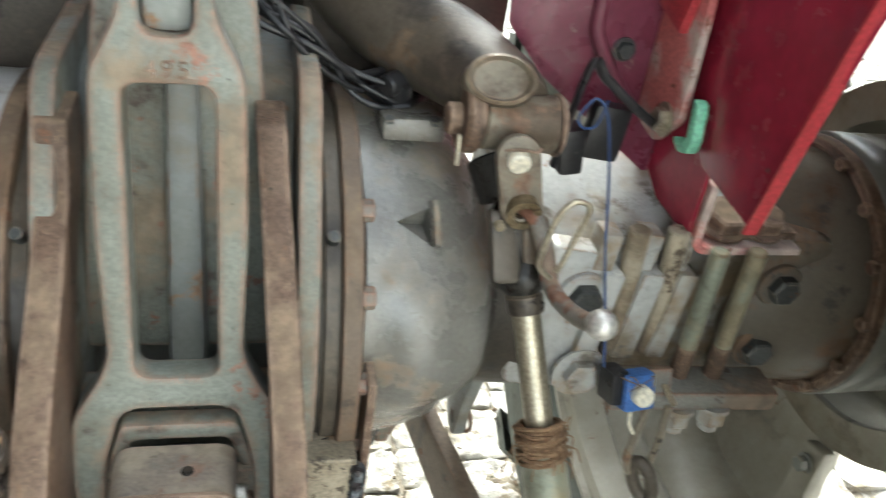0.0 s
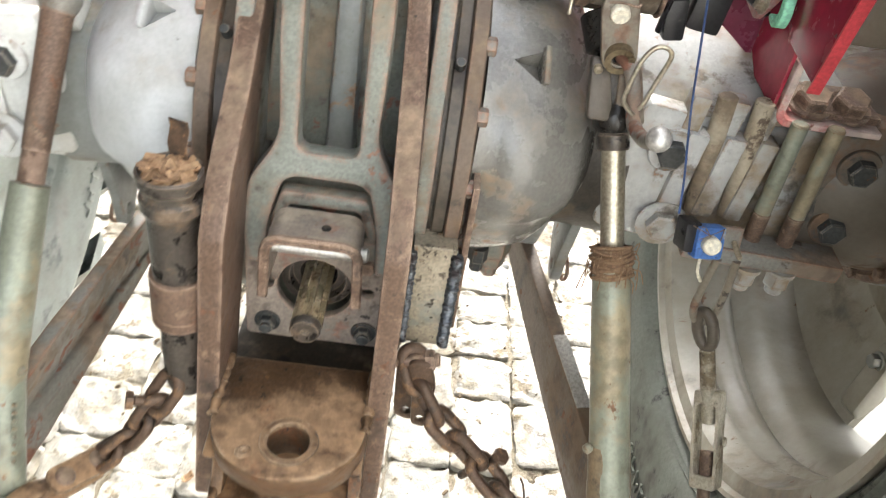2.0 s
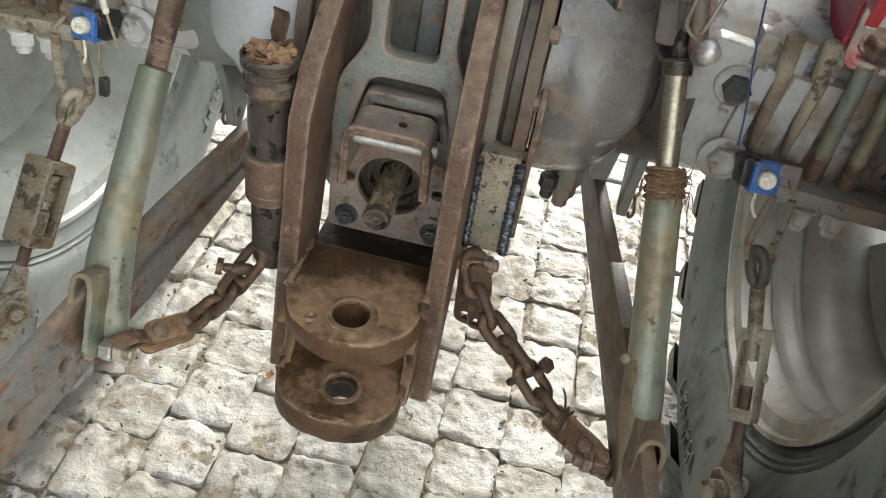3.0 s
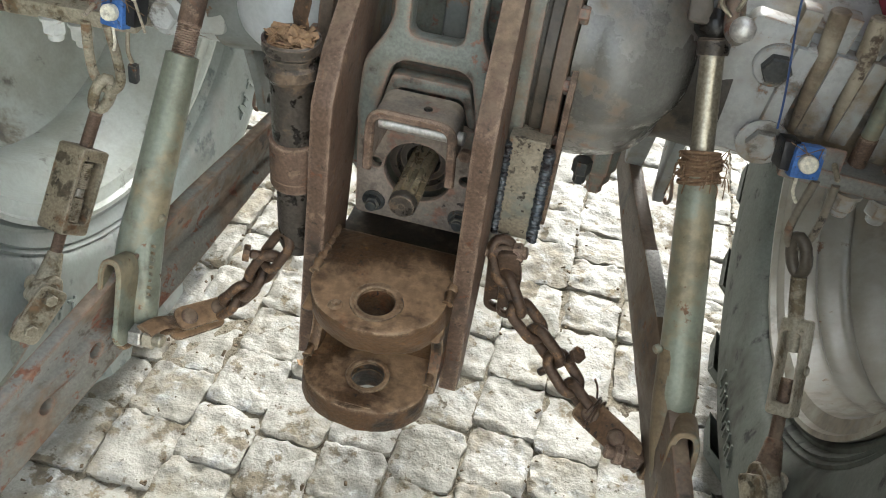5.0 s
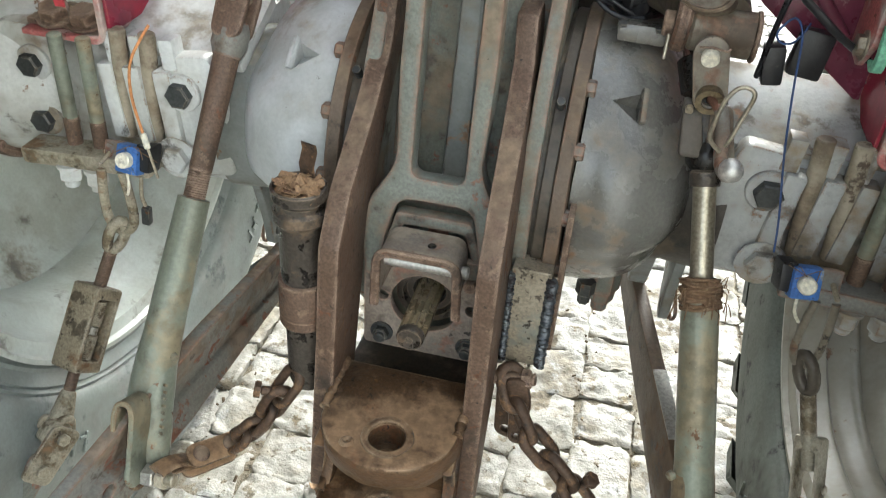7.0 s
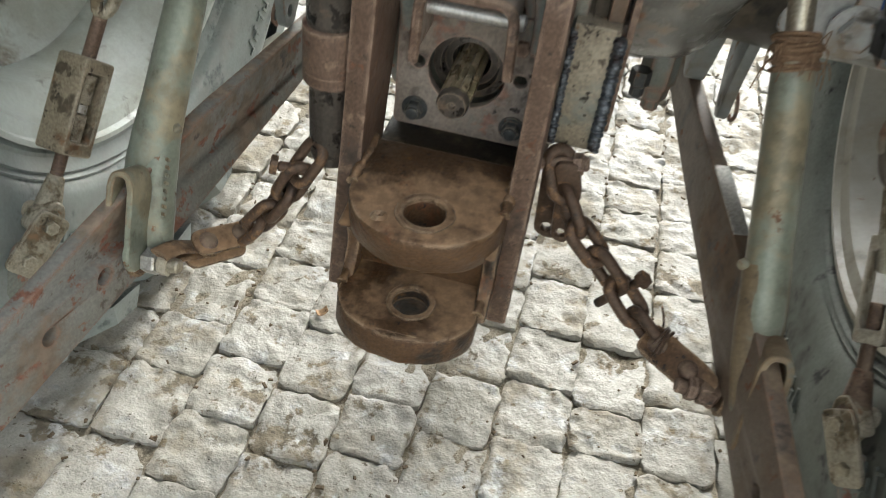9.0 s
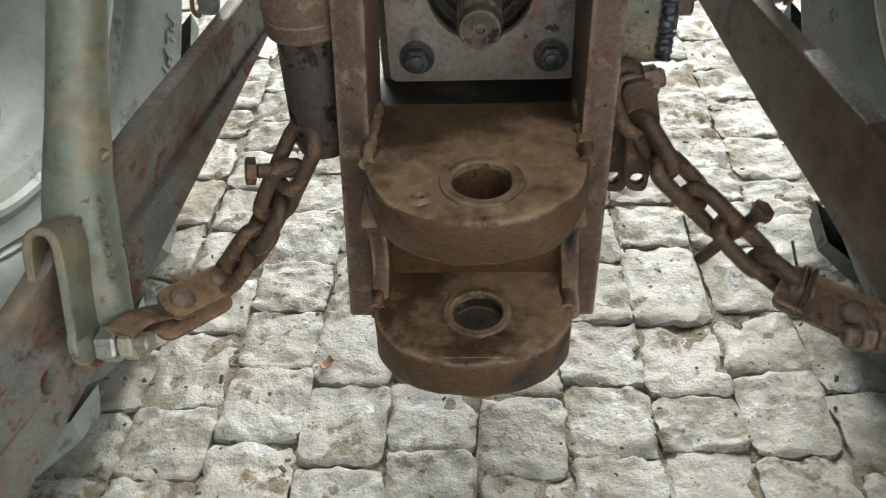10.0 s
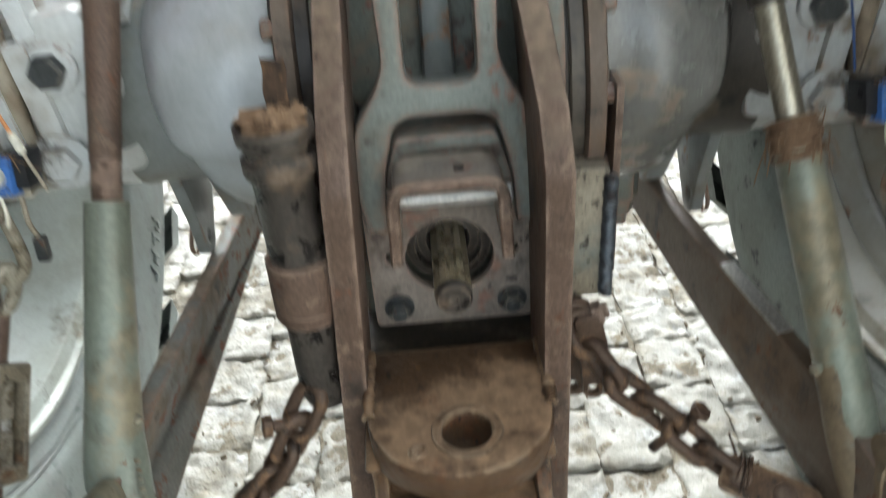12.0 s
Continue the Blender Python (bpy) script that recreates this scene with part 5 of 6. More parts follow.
part("wire", pipe([(0.318, 0.050, 1.004), (0.304, 0.050, 1.018), (0.304, 0.046, 1.042), (0.309, 0.046, 1.068), (0.319, 0.047, 1.083), (0.331, 0.047, 1.084), (0.337, 0.047, 1.075), (0.331, 0.048, 1.048), (0.325, 0.048, 1.022), (0.322, 0.050, 1.012)], 0.0026, 8, sub=5), M_steel, clip)

# ---- twine round the right rod ----
twine = thing("twine_wrap", "frayed brown twine wound round the lift rod", "twine")
way = (up_r - lo_r).normalized()
mm = aim(lo_r.lerp(up_r, 0.60) - way * 0.017, up_r)
turns = [mm @ Vector(((0.0235 + 0.002 * math.sin(i * 1.3)) * math.cos(i * 0.5), (0.0235 + 0.002 * math.sin(i * 1.3)) * math.sin(i * 0.5), 0.034 * i / 150 + 0.005 * math.sin(i * 0.37))) for i in range(151)]
part("coil", pipe(turns, 0.0022, 6), M_twine, twine)
part("band", wobble(lathe([(0.018, 0.0), (0.0225, 0.003), (0.0235, 0.018), (0.0225, 0.033), (0.018, 0.036)], 28, mm), 0.0015, 80), M_twine, twine)
fray = random.Random(8)
for k in range(22):
    a0 = fray.uniform(0, 2 * math.pi)
    st = mm @ Vector((0.023 * math.cos(a0), 0.023 * math.sin(a0), fray.uniform(0.002, 0.034)))
    out = (st - mm.translation - way * 0.018) * fray.uniform(0.2, 0.5)
    fall = Vector((fray.uniform(-0.004, 0.004), -0.003, -fray.uniform(0.006, 0.030)))
    part("loose_end", pipe([st, st + out + Vector((0, 0, fray.uniform(-0.004, 0.006))), st + out * 1.3 + fall], 0.0007, 5, sub=3), M_twine, twine)


# ---- side stabilisers ----
def stabiliser(s):
    st = thing("stabiliser_turnbuckle", "rusty turnbuckle stabiliser with shackle and plate links", "turnbuckle", "stabilisers")
    top, bt0, bt1, jaw, lug = (Vector((s * x, y, z)) for x, y, z in ((0.506, 0.085, 0.700), (0.541, 0.055, 0.602), (0.551, -0.030, 0.495), (0.547, -0.072, 0.462), (0.544, -0.108, 0.436)))
    sh = [(-0.017, 0.105), (-0.022, 0.06), (-0.022, 0.022), (-0.013, 0.003), (0.0, -0.003), (0.013, 0.003), (0.022, 0.022), (0.022, 0.06), (0.017, 0.105)]
    slim = 1.0 if s < 0 else 0.72
    part("shackle", pipe([(top.x - s * 0.004 + u * slim, top.y + 0.004, top.z - 0.004 + v) for u, v in sh], 0.0075 * slim, 10, sub=4), M_galv if s < 0 else M_armcast, st)
    m = aim(top, bt0)
    eye_pts = [(0.0, 0.0115 * math.cos(t), 0.014 + 0.027 * math.sin(t)) for t in np.linspace(0, 2 * math.pi, 15)[:-1]]
    part("eye", pipe([m @ Vector(p) for p in eye_pts], 0.0085, 10, closed=True), M_galv if s < 0 else M_armdark, st)
    part("upper_thread", threaded(m @ Vector((0, 0, 0.045)), bt0.lerp(bt1, 0.33), 0.0100 if s < 0 else 0.0108), M_rust if s < 0 else M_galv, st)
    c = (bt0 + bt1) / 2
    d = (bt0 - bt1).normalized()
    face = Vector((-0.62, -0.66, 0.42)) if s > 0 else Vector((0.97, -0.20, 0.12))
    face = (face - d * face.dot(d)).normalized()
    wide = d.cross(face)
    h = (bt0 - bt1).length / 2
    wd, rim_w = (0.0265, 0.0085) if s < 0 else (0.0185, 0.0058)
    frame_ = plate(rounded([(-wd, -h), (wd, -h), (wd, h), (-wd, h)], 0.006), [rounded([(rim_w - wd, -h + 0.02), (wd - rim_w, -h + 0.02), (wd - rim_w, h - 0.02), (rim_w - wd, h - 0.02)], 0.006)], 0.054 if s < 0 else 0.034, 0.004, axes(c, tuple(wide), tuple(d), tuple(face)))
    buckle = part("buckle", wobble(frame_, 0.001, 30), M_raw if s < 0 else M_galv, st)
    near = wide if wide.y < 0 else -wide
    if s < 0:  # rod ends seen through the window
        for f0, f1, mat in ((0.16, 0.46, M_galv), (0.46, 0.57, M_bright), (0.57, 0.86, M_galv)):
            u, v = (bt0.lerp(bt1, f) + face * 0.010 for f in (f0, f1))
            part("rod_end", threaded(u, v, 0.0125) if mat is M_galv else rod(u, v, 0.0095), mat, st)
    part("nipple", hexhead(c + near * 0.0225 + face * 0.002, tuple(near), 0.007, 0.003), M_galv, buckle)
    part("lower_thread", threaded(bt0.lerp(bt1, 0.62), jaw, 0.0095), M_rust, st)
    grip = bt1.lerp(jaw, 0.55)
    part("jaw_neck", wobble(rod(grip, lug + (lug - jaw).normalized() * 0.012, 0.0115, 0.023, edge=0.006), 0.001, 40), M_galv if s < 0 else M_rust, st)
    lugd = Vector((s * 0.30, -0.72, -0.62)).normalized()
    flat = Vector((s * -0.9, -0.3, 0.25))
    flat = (flat - lugd * flat.dot(lugd)).normalized()
    lug_m = axes(lug + lugd * 0.02, tuple(lugd), tuple(flat.cross(lugd)), tuple(flat))
    part("jaw", wobble(plate(rounded([(-0.052, -0.010), (-0.03, -0.024), (0.0, -0.024), (0.0, 0.024), (-0.03, 0.024), (-0.052, 0.010)], 0.01), (), 0.026, 0.006, lug_m), 0.001, 30), M_galv, st)
    for k in (-0.019, 0.019):
        pl = part("link_plate", plate(rounded([(-0.036, -0.025), (0.058, -0.025), (0.058, 0.025), (-0.036, 0.025)], 0.012), (), 0.007, 0.0015, lug_m @ pose(0, 0, k)), M_galv, st)
        for u in (-0.018, 0.036):
            part("pin_head", hexhead(lug_m @ Vector((u, 0, k * 1.18)), lug_m.to_3x3() @ Vector((0, 0, -1 if k < 0 else 1)), 0.010, 0.007), M_steel, pl)
    part("tail_bar", plate(rounded([(0.02, -0.022), (0.30, -0.055), (0.30, 0.035), (0.02, 0.022)], 0.012), (), 0.024, 0.003, lug_m), M_greyblue, st)
    return st


stabiliser(1)
stabiliser(-1)


# ---- chains ----
def link(length, width, r):
    h = length / 2 - width / 2
    pts = [(width / 2 * math.cos(t), 0, h + width / 2 * math.sin(t)) for t in np.linspace(0, math.pi, 8)] + [(-width / 2 * math.cos(t), 0, -h - width / 2 * math.sin(t)) for t in np.linspace(0, math.pi, 8)]
    return pipe(pts, r, 10, closed=True)


def chain(points, count, label, length=0.063, width=0.029, r=0.0080, roll=20):
    ch = thing("chain", label, "chain", "check chains")
    pts = [Vector(p) for p in points]
    seg = [(b - a).length for a, b in zip(pts, pts[1:])]
    total = sum(seg)

    def at(t):
        t *= total
        for a, b, l in zip(pts, pts[1:], seg):
            if t <= l:
                return a.lerp(b, t / l)
            t -= l
        return pts[-1]

    proto = bpy.data.meshes.new("link")
    b = link(length, width, r)
    b.to_mesh(proto)
    b.free()
    for i in range(count):
        p, q = at(i / count), at((i + 1) / count)
        m = aim((p + q) / 2, q) @ pose(0, 0, 0, 0, 0, roll + 90 * (i % 2) + random.uniform(-10, 10))
        ob = part("link", proto, M_chain, ch)
        ob.matrix_basis = m
    return ch


chain([(-0.160, -0.075, 0.632), (-0.178, -0.083, 0.600), (-0.200, -0.086, 0.556), (-0.232, -0.090, 0.512), (-0.260, -0.086, 0.480)], 5, "short rusty check chain hanging slack over the stones", length=0.060, width=0.030, r=0.0070, roll=-20)
chain([(0.122, 0.015, 0.640), (0.145, -0.008, 0.585), (0.172, -0.026, 0.555), (0.212, -0.026, 0.517), (0.258, -0.052, 0.476), (0.300, -0.080, 0.452)], 6, "short rusty check chain hanging slack over the stones")


def shackle(a, b, s, label):
    sh = thing("chain_shackle", label, "shackle", "chain shackles")
    a, b = Vector(a), Vector(b)
    d = (b - a).normalized()
    side = Vector((0.25 * s, -0.75, 0.6))
    side = (side - d * side.dot(d)).normalized()
    up = d.cross(side)
    ln = (b - a).length
    for k in (-0.013, 0.013 if s > 0 else 0.022):
        m = axes(a + side * k, tuple(d), tuple(up), tuple(side))
        if s > 0:
            outline = rounded([(-0.022, -0.021), (0.062, -0.021), (ln, -0.015), (ln, 0.015), (0.062, 0.021), (-0.022, 0.021)], 0.012, 5)
        else:
            outline = rounded([(-0.021, -0.0175), (0.069, -0.0185), (0.069, 0.0185), (-0.021, 0.0175)], 0.0165, 6)
        strap = part("strap", wobble(plate(outline, (), 0.006, 0.002, m), 0.0006, 40), M_ochre, sh)
        for f in (0.0, 0.048):
            o = a + d * f + side * k
            way_ = side if k > 0 else -side
            part("rivet", lathe([(0, 0.0085), (0.006, 0.0080), (0.0105, 0.0060), (0.0125, 0.003), (0.0125, 0.0)], 20, aim(o, o + way_)), M_rust, strap)
    if s < 0:  # band looping round the bolt
        for k in (-1, 1):
            band = [a + d * 0.030 + side * 0.008 * k, a + d * 0.060 + side * 0.009 * k + up * 0.003, a + d * (ln - 0.022) + side * 0.014 * k + up * 0.006, b + side * 0.018 * k + d * 0.006]
            part("band", pipe(band, 0.014, 12, sub=5, squash=0.28), M_ochre, sh)
    if s > 0:
        part("end_block", wobble(box((0.03, 0.03, 0.036), aim(b, b + d) @ pose(0, 0, -0.008), 0.006), 0.001, 40), M_rust, sh)
    e = b + d * 0.004
    cross = Vector((-s * 0.97, -0.05, 0.1)).normalized()
    k0 = -0.018 if s < 0 else 0.0
    part("bolt", rod(e + cross * (k0 - 0.03), e + cross * (k0 + 0.052), 0.0095), M_steel if s < 0 else M_rust, sh)
    part("nut", hexhead(e + cross * (k0 + 0.006), tuple(cross), 0.0165, 0.018), M_bright if s < 0 else M_rust, sh)
    part("lock_nut", hexhead(e + cross * (k0 + 0.028), tuple(cross), 0.0155, 0.011), M_galv if s < 0 else M_rust, sh)
    part("washer", rod(e + cross * (k0 - 0.010), e + cross * (k0 - 0.001), 0.024), M_ochre, sh)
    return sh


shackle((-0.272, -0.087, 0.462), (-0.330, -0.176, 0.488), -1, "dusty rusted double strap shackle with a bright nut on the link")
shackle((0.300, -0.080, 0.452), (0.372, -0.128, 0.445), 1, "dark rusted double strap shackle bolted to the lift link")
for p, q in (((0.216, -0.016, 0.440), (0.258, -0.037, 0.517)), ((-0.160, -0.080, 0.604), (-0.202, -0.092, 0.612))):
    p, q = Vector(p), Vector(q)
    pin = thing("chain_bolt", "rusty bolt through the check chain", "bolt", "chain bolts")
    part("shank", rod(p, q, 0.0065), M_chain, pin)
    part("head", hexhead(q, tuple(q - p), 0.012, 0.009), M_chain, pin)
hang = thing("chain_hook", "dark rusty plate eye holding the check chain", "hook")
part("plate", wobble(plate(rounded([(0.110, 0.500), (0.142, 0.495), (0.145, 0.60), (0.125, 0.64), (0.104, 0.62)], 0.014), [ring_loop(0.126, 0.515, 0.007, 12)], 0.014, 0.004, in_xz(0.032)), 0.001, 40), M_chain, hang)
part("cheek", wobble(plate(rounded([(0.134, 0.520), (0.156, 0.516), (0.160, 0.60), (0.150, 0.645), (0.118, 0.640), (0.128, 0.60)], 0.012), [ring_loop(0.145, 0.534, 0.006, 12)], 0.011, 0.004, in_xz(0.002)), 0.0012, 40), M_chain, hang)
part("bolt", rod((0.100, 0.010, 0.628), (0.160, 0.010, 0.640), 0.009), M_rust, hang)
part("nut", hexhead((0.142, 0.010, 0.636), (1, 0, 0.2), 0.014, 0.012), M_rust, hang)

wrap = thing("wire_tie", "rusty wire twisted round the chain end", "wire")
tie = aim((0.292, -0.074, 0.458), (0.330, -0.100, 0.450))
part("strand", pipe([tie @ Vector(((0.020 + 0.003 * math.sin(i * 0.9)) * math.cos(i * 0.6), (0.024 + 0.003 * math.cos(i * 1.1)) * math.sin(i * 0.6), 0.0007 * i + 0.004 * math.sin(i * 0.5))) for i in range(34)], 0.0018, 6), M_chain, wrap)
part("tail", pipe([tie @ Vector((0.02, 0.0, 0.0)), tie @ Vector((0.028, 0.012, -0.012)), tie @ Vector((0.022, 0.030, -0.020))], 0.0016, 6, sub=4), M_chain, wrap)

# ---- red fender and brackets ----
def fender(s):
    """Sheet metal fender over one wheel, with its channel bracket on the axle: s = 1 right, -1 left."""
    fd = thing("fender", "glossy dark red sheet metal tractor fender", "fender", "fenders")
    part("side_panel", plate(rounded([(0.028, 1.069), (0.136, 1.077), (0.30, 1.24), (0.55, 1.62), (-0.10, 1.62), (-0.012, 1.257)], 0.003), (), 0.006, 0.001, in_yz(s * 0.487)), M_red, fd)
    part("rear_lip", bent([(0.028, 1.067), (-0.010, 1.257), (-0.10, 1.62)], 0.014, 0.003, axes((s * 0.482, 0, 0), (0, 1, 0), (1, 0, 0), (0, 0, 1))), M_redlip, fd, "bright red rolled edge")
    part("lower_skirt", plate(rounded([(0.145, 0.987), (0.60, 0.998), (0.60, 1.40), (0.30, 1.30), (0.145, 1.075)], 0.004), (), 0.005, 0.001, in_yz(s * 0.504)), M_red, fd)
    # front panel: same red, with shade and sky reflection put into its colour
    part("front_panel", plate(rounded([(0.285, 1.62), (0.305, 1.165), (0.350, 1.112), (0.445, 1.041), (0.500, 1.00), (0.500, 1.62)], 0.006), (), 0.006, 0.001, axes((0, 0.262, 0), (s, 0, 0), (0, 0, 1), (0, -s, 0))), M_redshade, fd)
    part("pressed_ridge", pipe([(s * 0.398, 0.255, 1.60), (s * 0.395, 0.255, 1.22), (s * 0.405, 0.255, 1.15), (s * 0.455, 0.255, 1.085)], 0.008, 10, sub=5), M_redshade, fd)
    base = thing("fender_bracket", "faded red channel bracket bolted to the axle", "bracket", "fender brackets")
    chan = rounded([(0.0, 0.078), (0.0, 0.0), (0.128, 0.0)], [0, 0.016, 0], 5)
    part("channel", bent(chan, 0.095, 0.009, axes((s * 0.513, 0.186, 0.974), (s, 0, 0), (0, 1, 0), (0, 0, 1))), M_redworn, base)
    part("seat", box((0.10, 0.08, 0.010), pose(s * 0.592, 0.195, 0.984), 0.003), M_rust, base)
    for x in (0.556, 0.604):
        part("bolt", hexhead((s * x, 0.172, 0.988), (0, -0.30, 1), 0.022, 0.017, 0.028), M_rust, base)


fender(1)
fender(-1)
strip = thing("fender_stay", "faded pink-red painted flat stay bolted to the fender", "stay")
part("flat", plate(rounded([(0.268, 1.076), (0.206, 1.068), (0.168, 1.108), (0.178, 1.22), (0.19, 1.40), (0.35, 1.40), (0.300, 1.165)], 0.008), (), 0.008, 0.001, in_yz(0.470)), M_redworn, strip)
part("bolt", hexhead((0.466, 0.195, 1.098), (-1, 0, 0), 0.013, 0.009, 0.018), M_steel, strip)
part("mint_clip", plate(rounded([(0.158, 1.138), (0.146, 1.136), (0.138, 1.100), (0.142, 1.086), (0.158, 1.080), (0.173, 1.085), (0.173, 1.091), (0.158, 1.089), (0.151, 1.100)], 0.004), (), 0.012, 0.002, in_yz(0.474)), M_mint, strip, "mint green clip")
part("block", box((0.010, 0.06, 0.05), pose(0.462, 0.225, 1.215, 12, 0, 0), 0.003), M_redlip, strip)
fbolt = thing("fender_bolt", "dark hexagon bolt in the fender", "bolt")
part("head", hexhead((0.433, 0.259, 1.146), (0, -1, 0), 0.0095, 0.008, 0.013), M_bolt, fbolt)

# ---- connectors on the clamp bars ----
def plug(s):
    p = thing("plug_connector", "blue plastic connector with cream button, taped to the clamp bar", "connector", "connectors")
    c = Vector((s * 0.468, 0.092, 0.824))
    part("block", box((0.037, 0.024, 0.042), pose(c.x, c.y, c.z, -20, 0, 8 * s), 0.004), M_blue, p)
    part("button", rod(c + Vector((0, -0.008, 0.003)), c + Vector((0, -0.024, 0.009)), 0.0115), M_white, p)
    part("tab", box((0.032, 0.010, 0.032), pose(c.x + s * 0.030, c.y + 0.010, c.z + 0.002, -20, 0, 0), 0.003), M_arm, p)
    part("tape", wobble(box((0.020, 0.030, 0.040), pose(c.x - s * 0.024, c.y + 0.008, c.z + 0.002, -15, 0, 10 * s), 0.004), 0.003, 60), M_black, p)
    part("tail", pipe([c + Vector((-0.004, -0.01, -0.016)), c + Vector((-0.002, -0.014, -0.038)), c + Vector((s * 0.008, -0.012, -0.055))], 0.0022, 8, sub=4), M_white, p)
    part("screw", rod(c + Vector((s * 0.034, 0.002, 0.004)), c + Vector((s * 0.040, -0.022, -0.006)), 0.0035), M_raw, p)
    for k in range(4):
        a0 = c + Vector((s * random.uniform(-0.03, 0.03), 0.0, 0.018))
        part("strand", pipe([a0, a0 + Vector((random.uniform(-0.02, 0.02), -0.012, 0.010)), a0 + Vector((random.uniform(-0.03, 0.03), -0.016, -0.006))], 0.0006, 5, sub=3), M_twine, p)


plug(1)
plug(-1)
tag = thing("hanging_clip", "small black and cream plastic cable clip on a hook", "clip")
part("hook", pipe([(-0.452, 0.085, 0.800), (-0.450, 0.075, 0.775), (-0.446, 0.075, 0.758)], 0.003, 8, sub=3), M_raw, tag)
part("case", box((0.013, 0.012, 0.030), pose(-0.446, 0.074, 0.742, 0, 6, 0), 0.003), M_bolt, tag)

# ---- wires and hoses ----
blue = thing("blue_wire", "thin blue wire hanging down from the fender", "wire")
part("strand", pipe([(0.400, 0.195, 1.115), (0.385, 0.175, 1.098), (0.370, 0.170, 1.096), (0.362, 0.170, 1.105), (0.366, 0.170, 1.116), (0.378, 0.172, 1.126), (0.388, 0.160, 1.110), (0.390, 0.130, 1.060), (0.400, 0.115, 0.985), (0.415, 0.100, 0.905), (0.420, 0.088, 0.862)], 0.0014, 8, sub=6), M_bluewire, blue)
orange = thing("orange_wire", "thin orange wire with a cream crimp", "wire")
part("strand", pipe([(-0.425, 0.12, 1.02), (-0.447, 0.10, 0.975), (-0.452, 0.095, 0.925), (-0.436, 0.085, 0.868)], 0.0021, 8, sub=6), M_orange, orange)
part("crimp", rod((-0.438, 0.086, 0.874), (-0.430, 0.080, 0.853), 0.0045), M_white, orange)
part("bare_end", rod((-0.430, 0.080, 0.853), (-0.416, 0.072, 0.812), 0.002), M_raw, orange)
harness = thing("black_harness", "black rubber cable harness tied in a loop", "cable")
part("loop", pipe([(0.357, 0.195, 1.042), (0.359, 0.19, 1.075), (0.362, 0.185, 1.115), (0.368, 0.185, 1.150), (0.376, 0.19, 1.157), (0.386, 0.19, 1.143), (0.400, 0.19, 1.132), (0.432, 0.19, 1.108), (0.48, 0.21, 1.075)], 0.0058, 10, sub=6, squash=0.6), M_black, harness)
part("pad", wobble(box((0.042, 0.02, 0.060), pose(0.415, 0.218, 1.072, 0, 8, 0), 0.006), 0.003, 40), M_black, harness)
part("tie", wobble(box((0.026, 0.03, 0.05), pose(0.372, 0.200, 1.060, 0, -8, 0), 0.005), 0.002, 50), M_black, harness)
hose = thing("hydraulic_hoses", "oily black cables and hoses over the housing", "hose")
cab = random.Random(11)
for k in range(7):
    w = lambda a: cab.uniform(-a, a)
    part("hose", pipe([(-0.04 + 0.015 * k, 0.30, 1.27 - 0.012 * k), (0.05 + w(0.02), 0.26 + w(0.02), 1.185 + w(0.02)), (0.10 + w(0.015), 0.25 + w(0.02), 1.135 + w(0.02)), (0.15 + w(0.015), 0.25 + w(0.015), 1.105 + w(0.015)), (0.20 + w(0.01), 0.26 + w(0.02), 1.085 + w(0.015)), (0.25, 0.31, 1.07 + 0.006 * k)], cab.uniform(0.0025, 0.0055), 10, sub=6), M_black, hose)
part("fitting", wobble(rod((0.205, 0.26, 1.050), (0.200, 0.25, 1.100), 0.013), 0.002, 60), M_black, hose)
part("fitting_nut", hexhead((0.203, 0.255, 1.072), (-0.1, -0.2, 1), 0.019, 0.012), M_black, hose)
part("banjo", wobble(rod((0.185, 0.238, 1.100), (0.215, 0.262, 1.104), 0.012), 0.001, 60), M_black, hose)
part("flange_block", wobble(box((0.062, 0.07, 0.024), pose(0.211, 0.236, 1.066, -8, 0, 0), 0.006), 0.001, 40), M_bell, hose)
for dx in (-0.026, 0.026):
    part("flange_bolt", hexhead((0.209 + dx * 0.85, 0.208, 1.076), (0, -0.2, 1), 0.007, 0.006), M_bolt, hose)

# ---- stone setts ----
ROW, FIRST = 0.1337, -0.018  # width of a course, and the joint nearest the middle
JOINTS = {-3: (0.078, 0.222, 0.360), -2: (0.034, 0.187, 0.354), -1: (0.061, 0.205), 0: (0.020, 0.162), 1: (0.053, 0.190, 0.326), 2: (0.069, 0.168, 0.323, 0.532, 0.660, 0.778, 0.892), 3: (0.056, 0.212, 0.357), 4: (0.030, 0.178, 0.341)}


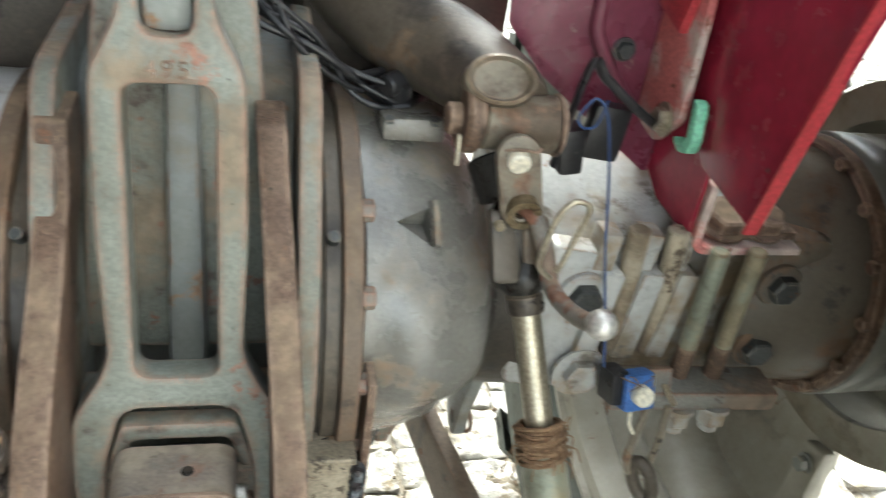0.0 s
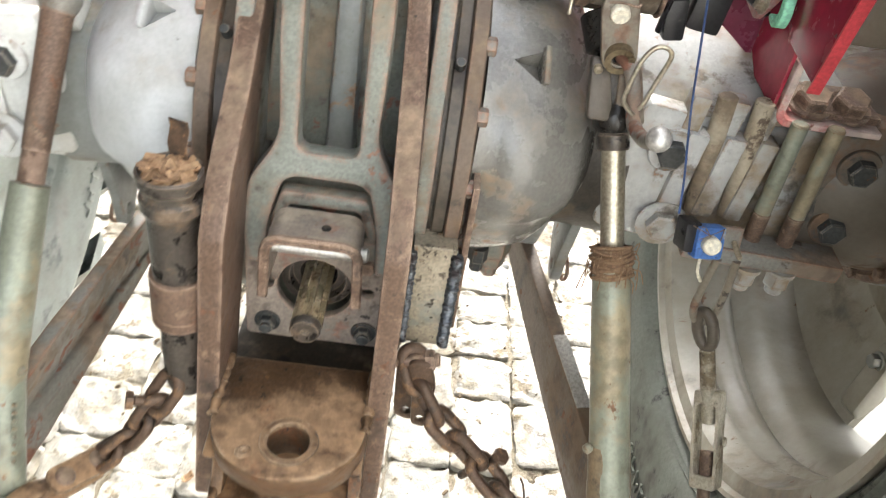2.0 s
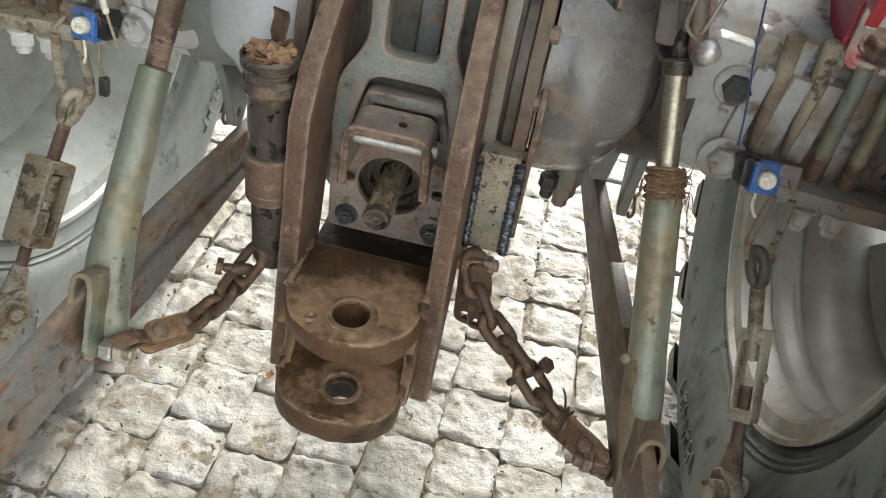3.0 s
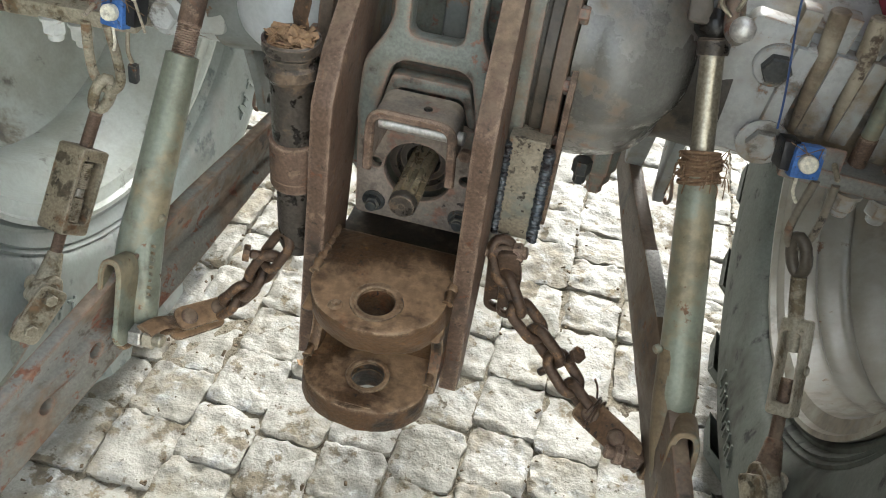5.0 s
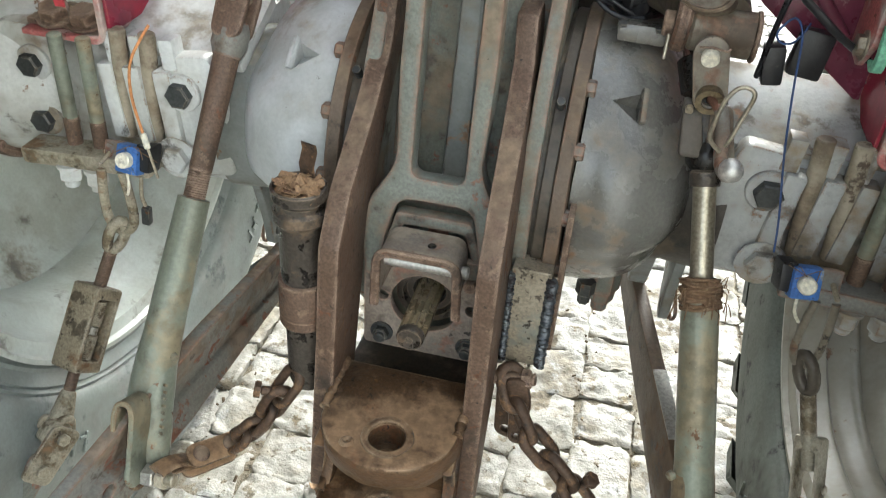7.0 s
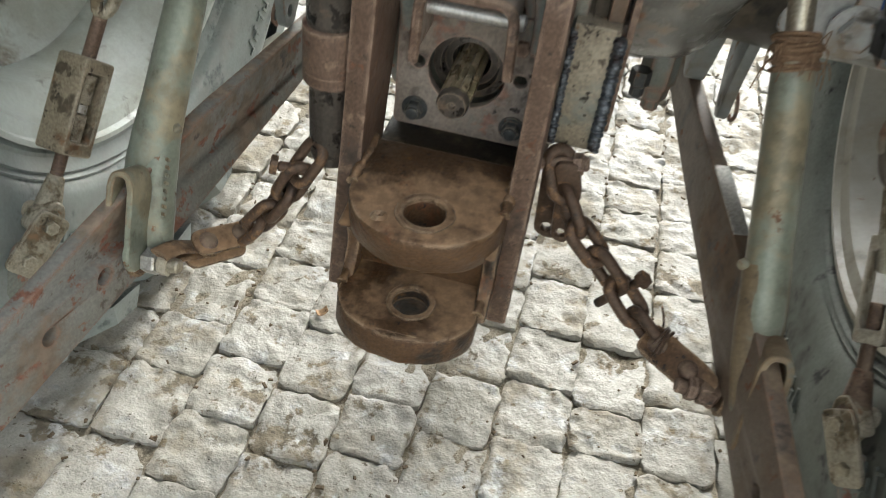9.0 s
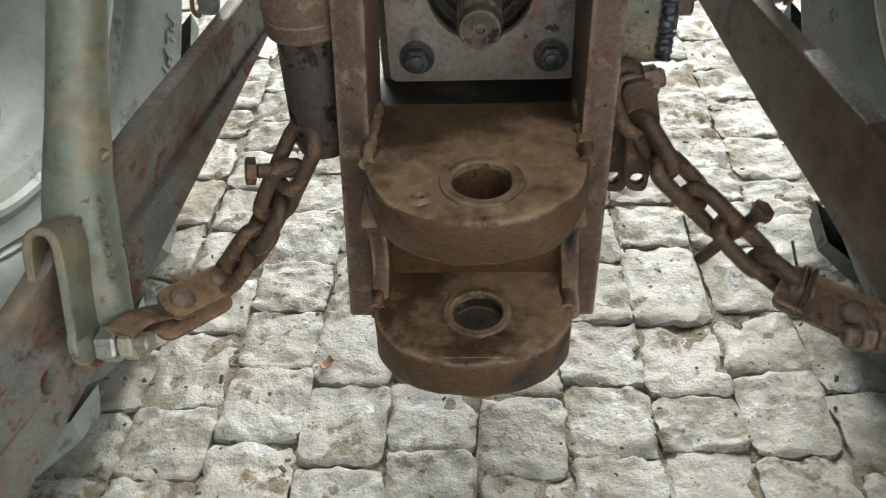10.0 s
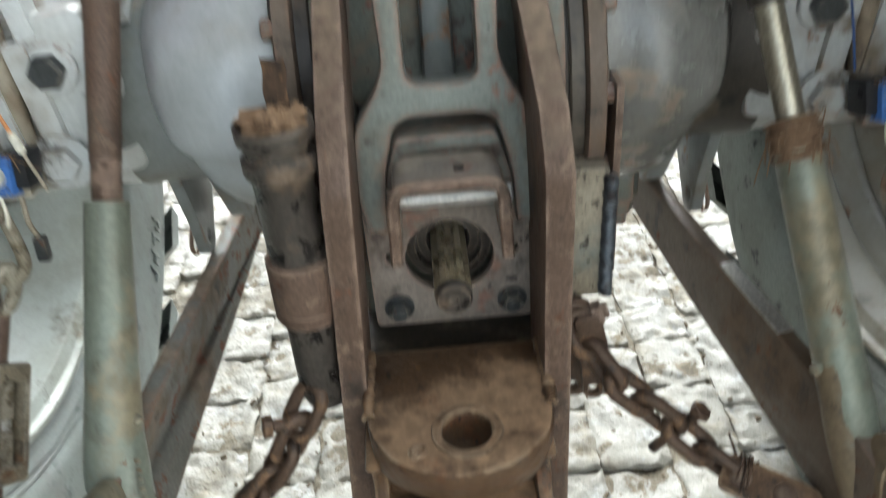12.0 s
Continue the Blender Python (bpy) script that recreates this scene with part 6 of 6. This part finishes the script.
def sett_mesh(seed, k, w=0.134, l=0.145):
    """A hewn stone about w by l: nearly flat broken top, chipped arrises, a skirt down into the joint."""
    bm = bmesh.new()
    off = Vector((seed * 3.1, seed * 1.7, seed * 0.9))
    vs = [[None] * k for _ in range(k)]
    cut = [(random.Random(seed * 7 + q).uniform(0.0, 0.10) if random.Random(seed * 11 + q).random() < 0.6 else 0.0) for q in range(4)]
    for i in range(k):
        for j in range(k):
            u, v = i / (k - 1) * 2 - 1, j / (k - 1) * 2 - 1
            u, v = (math.copysign(abs(q) ** 0.72, q) for q in (u, v))
            rim_ = max(abs(u), abs(v))
            x, y = u * w / 2, v * l / 2
            # blunt corners
            both = max(0.0, abs(u) + abs(v) - 1.72)
            c = cut[(u > 0) + 2 * (v > 0)]
            x -= math.copysign(both * (0.010 + c * 0.12), u)
            y -= math.copysign(both * (0.010 + c * 0.12), v)
            p = Vector((x, y, 0))
            out = rim_ ** 6
            x += out * 0.006 * noise.noise(p * 26 + off) + out * 0.004 * noise.noise(p * 80 + off)
            y += out * 0.006 * noise.noise(p * 26 + off * 2) + out * 0.004 * noise.noise(p * 80 + off * 2)
            z = 0.006 * noise.noise(p * 13 + off) + 0.0062 * noise.noise(p * 34 + off) + 0.0034 * noise.noise(p * 70 + off)
            dent = noise.noise(p * 22 + off * 4)
            z -= 0.018 * max(0.0, dent - 0.22) * (1 - 0.5 * rim_)
            chip = noise.noise(p * 34 + off * 3)
            z -= 0.0022 * (rim_ > 0.99) + 0.012 * max(0.0, rim_ - 0.72) / 0.28 * max(0.0, chip)
            vs[i][j] = bm.verts.new((x / w, y / l, z))
    for i in range(k - 1):
        for j in range(k - 1):
            bm.faces.new((vs[i][j], vs[i + 1][j], vs[i + 1][j + 1], vs[i][j + 1]))
    rim_loop = [vs[i][0] for i in range(k)] + [vs[k - 1][j] for j in range(1, k)] + [vs[i][k - 1] for i in range(k - 2, -1, -1)] + [vs[0][j] for j in range(k - 2, 0, -1)]
    low = [bm.verts.new((v.co.x * 1.03, v.co.y * 1.03, -0.05)) for v in rim_loop]
    for i in range(len(rim_loop)):
        j = (i + 1) % len(rim_loop)
        bm.faces.new((rim_loop[i], low[i], low[j], rim_loop[j]))
    bmesh.ops.recalc_face_normals(bm, faces=bm.faces[:])
    smooth(bm, 42)
    me = bpy.data.meshes.new("sett")
    bm.to_mesh(me)
    bm.free()
    me.materials.append(M_stone)
    return me


paving = tagged(new("pavement"), "uneven pale granite sett paving with sandy joints", "pavement", kind="structure")
near_shapes = [sett_mesh(i, 19) for i in range(24)]
far_shapes = [sett_mesh(i, 6) for i in range(10)]
rnd = random.Random(5)
spots = []
for c in range(-28, 29):
    cuts = list(JOINTS.get(c, (rnd.uniform(0.0, 0.15),)))
    while cuts[-1] < 4.6:
        cuts.append(cuts[-1] + rnd.uniform(0.115, 0.175))
    while cuts[0] > -1.6:
        cuts.insert(0, cuts[0] - rnd.uniform(0.115, 0.175))
    for y0, y1 in zip(cuts, cuts[1:]):
        gap = rnd.uniform(-0.002, 0.006)
        spots.append((FIRST + (c + 0.5) * ROW + rnd.uniform(-0.003, 0.003), (y0 + y1) / 2, ROW - rnd.uniform(-0.001, 0.005), y1 - y0 - gap, rnd.uniform(-0.005, 0.005), rnd.uniform(-2.2, 2.2), rnd.randrange(240), rnd.choice((0, 180))))
spots.sort(key=lambda s: (s[0] / 1.3) ** 2 + ((s[1] - 0.45) / 1.2) ** 2)
far = bmesh.new()
for i, (x, y, w, l, z, turn, k, flip) in enumerate(spots):
    m = pose(x, y, z, rnd.uniform(-3.0, 3.0), rnd.uniform(-2.6, 2.6), turn + flip) @ Matrix.Diagonal((w, l, 1.0, 1))
    if i < 300:
        ob = bpy.data.objects.new("sett", near_shapes[k % 24])
        scene.collection.objects.link(ob)
        ob.parent = paving
        ob.matrix_basis = m
    else:
        tmp_me = far_shapes[k % 10].copy()
        tmp_me.transform(m)
        far.from_mesh(tmp_me)
        bpy.data.meshes.remove(tmp_me)
tagged(part("far_setts", far, M_stone, paving), kind="stuff")


# ---- soil washed into the joints ----
fill = bmesh.new()
bmesh.ops.create_grid(fill, x_segments=190, y_segments=190, size=1.4)
for v in fill.verts:
    v.co.y += 0.75
    v.co.z = -0.0105 + 0.007 * noise.noise(v.co * 9) + 0.006 * noise.noise(v.co * 31) + 0.003 * noise.noise(v.co * 70)
tagged(part("joint_soil", smooth(fill, 180), M_sand), "pale sandy soil washed into the paving joints", "soil", kind="structure")

# ---- crumbs of soil, straw and leaf on the setts ----
crumbs = []
rn = random.Random(21)
for i in range(900):
    col_x = rn.randrange(-9, 10) * ROW + FIRST + rn.gauss(0, 0.009) if rn.random() < 0.7 else rn.uniform(-1.2, 1.2)
    y = rn.uniform(-0.5, 1.6)
    sz = rn.uniform(0.002, 0.0065)
    crumbs.append(box((sz * rn.uniform(0.8, 2.6), sz, sz * 0.6), pose(col_x, y, 0.002 + rn.uniform(-0.003, 0.003), rn.uniform(-30, 30), rn.uniform(-30, 30), rn.uniform(0, 360)), sz * 0.15))
tagged(part("soil_crumbs", join(*crumbs), M_soil), "loose brown soil crumbs in the paving joints", "dirt", kind="stuff")
leaf = thing("dry_leaf", "small curled dry leaf lying on the setts", "leaf")
part("blade", bent([(-0.012, 0.006), (-0.006, 0.001), (0.002, 0.002), (0.011, 0.010)], 0.016, 0.001, axes((-0.262, 0.222, 0.010), (0.8, 0.6, 0), (-0.6, 0.8, 0), (0, 0, 1))), M_rag, leaf)
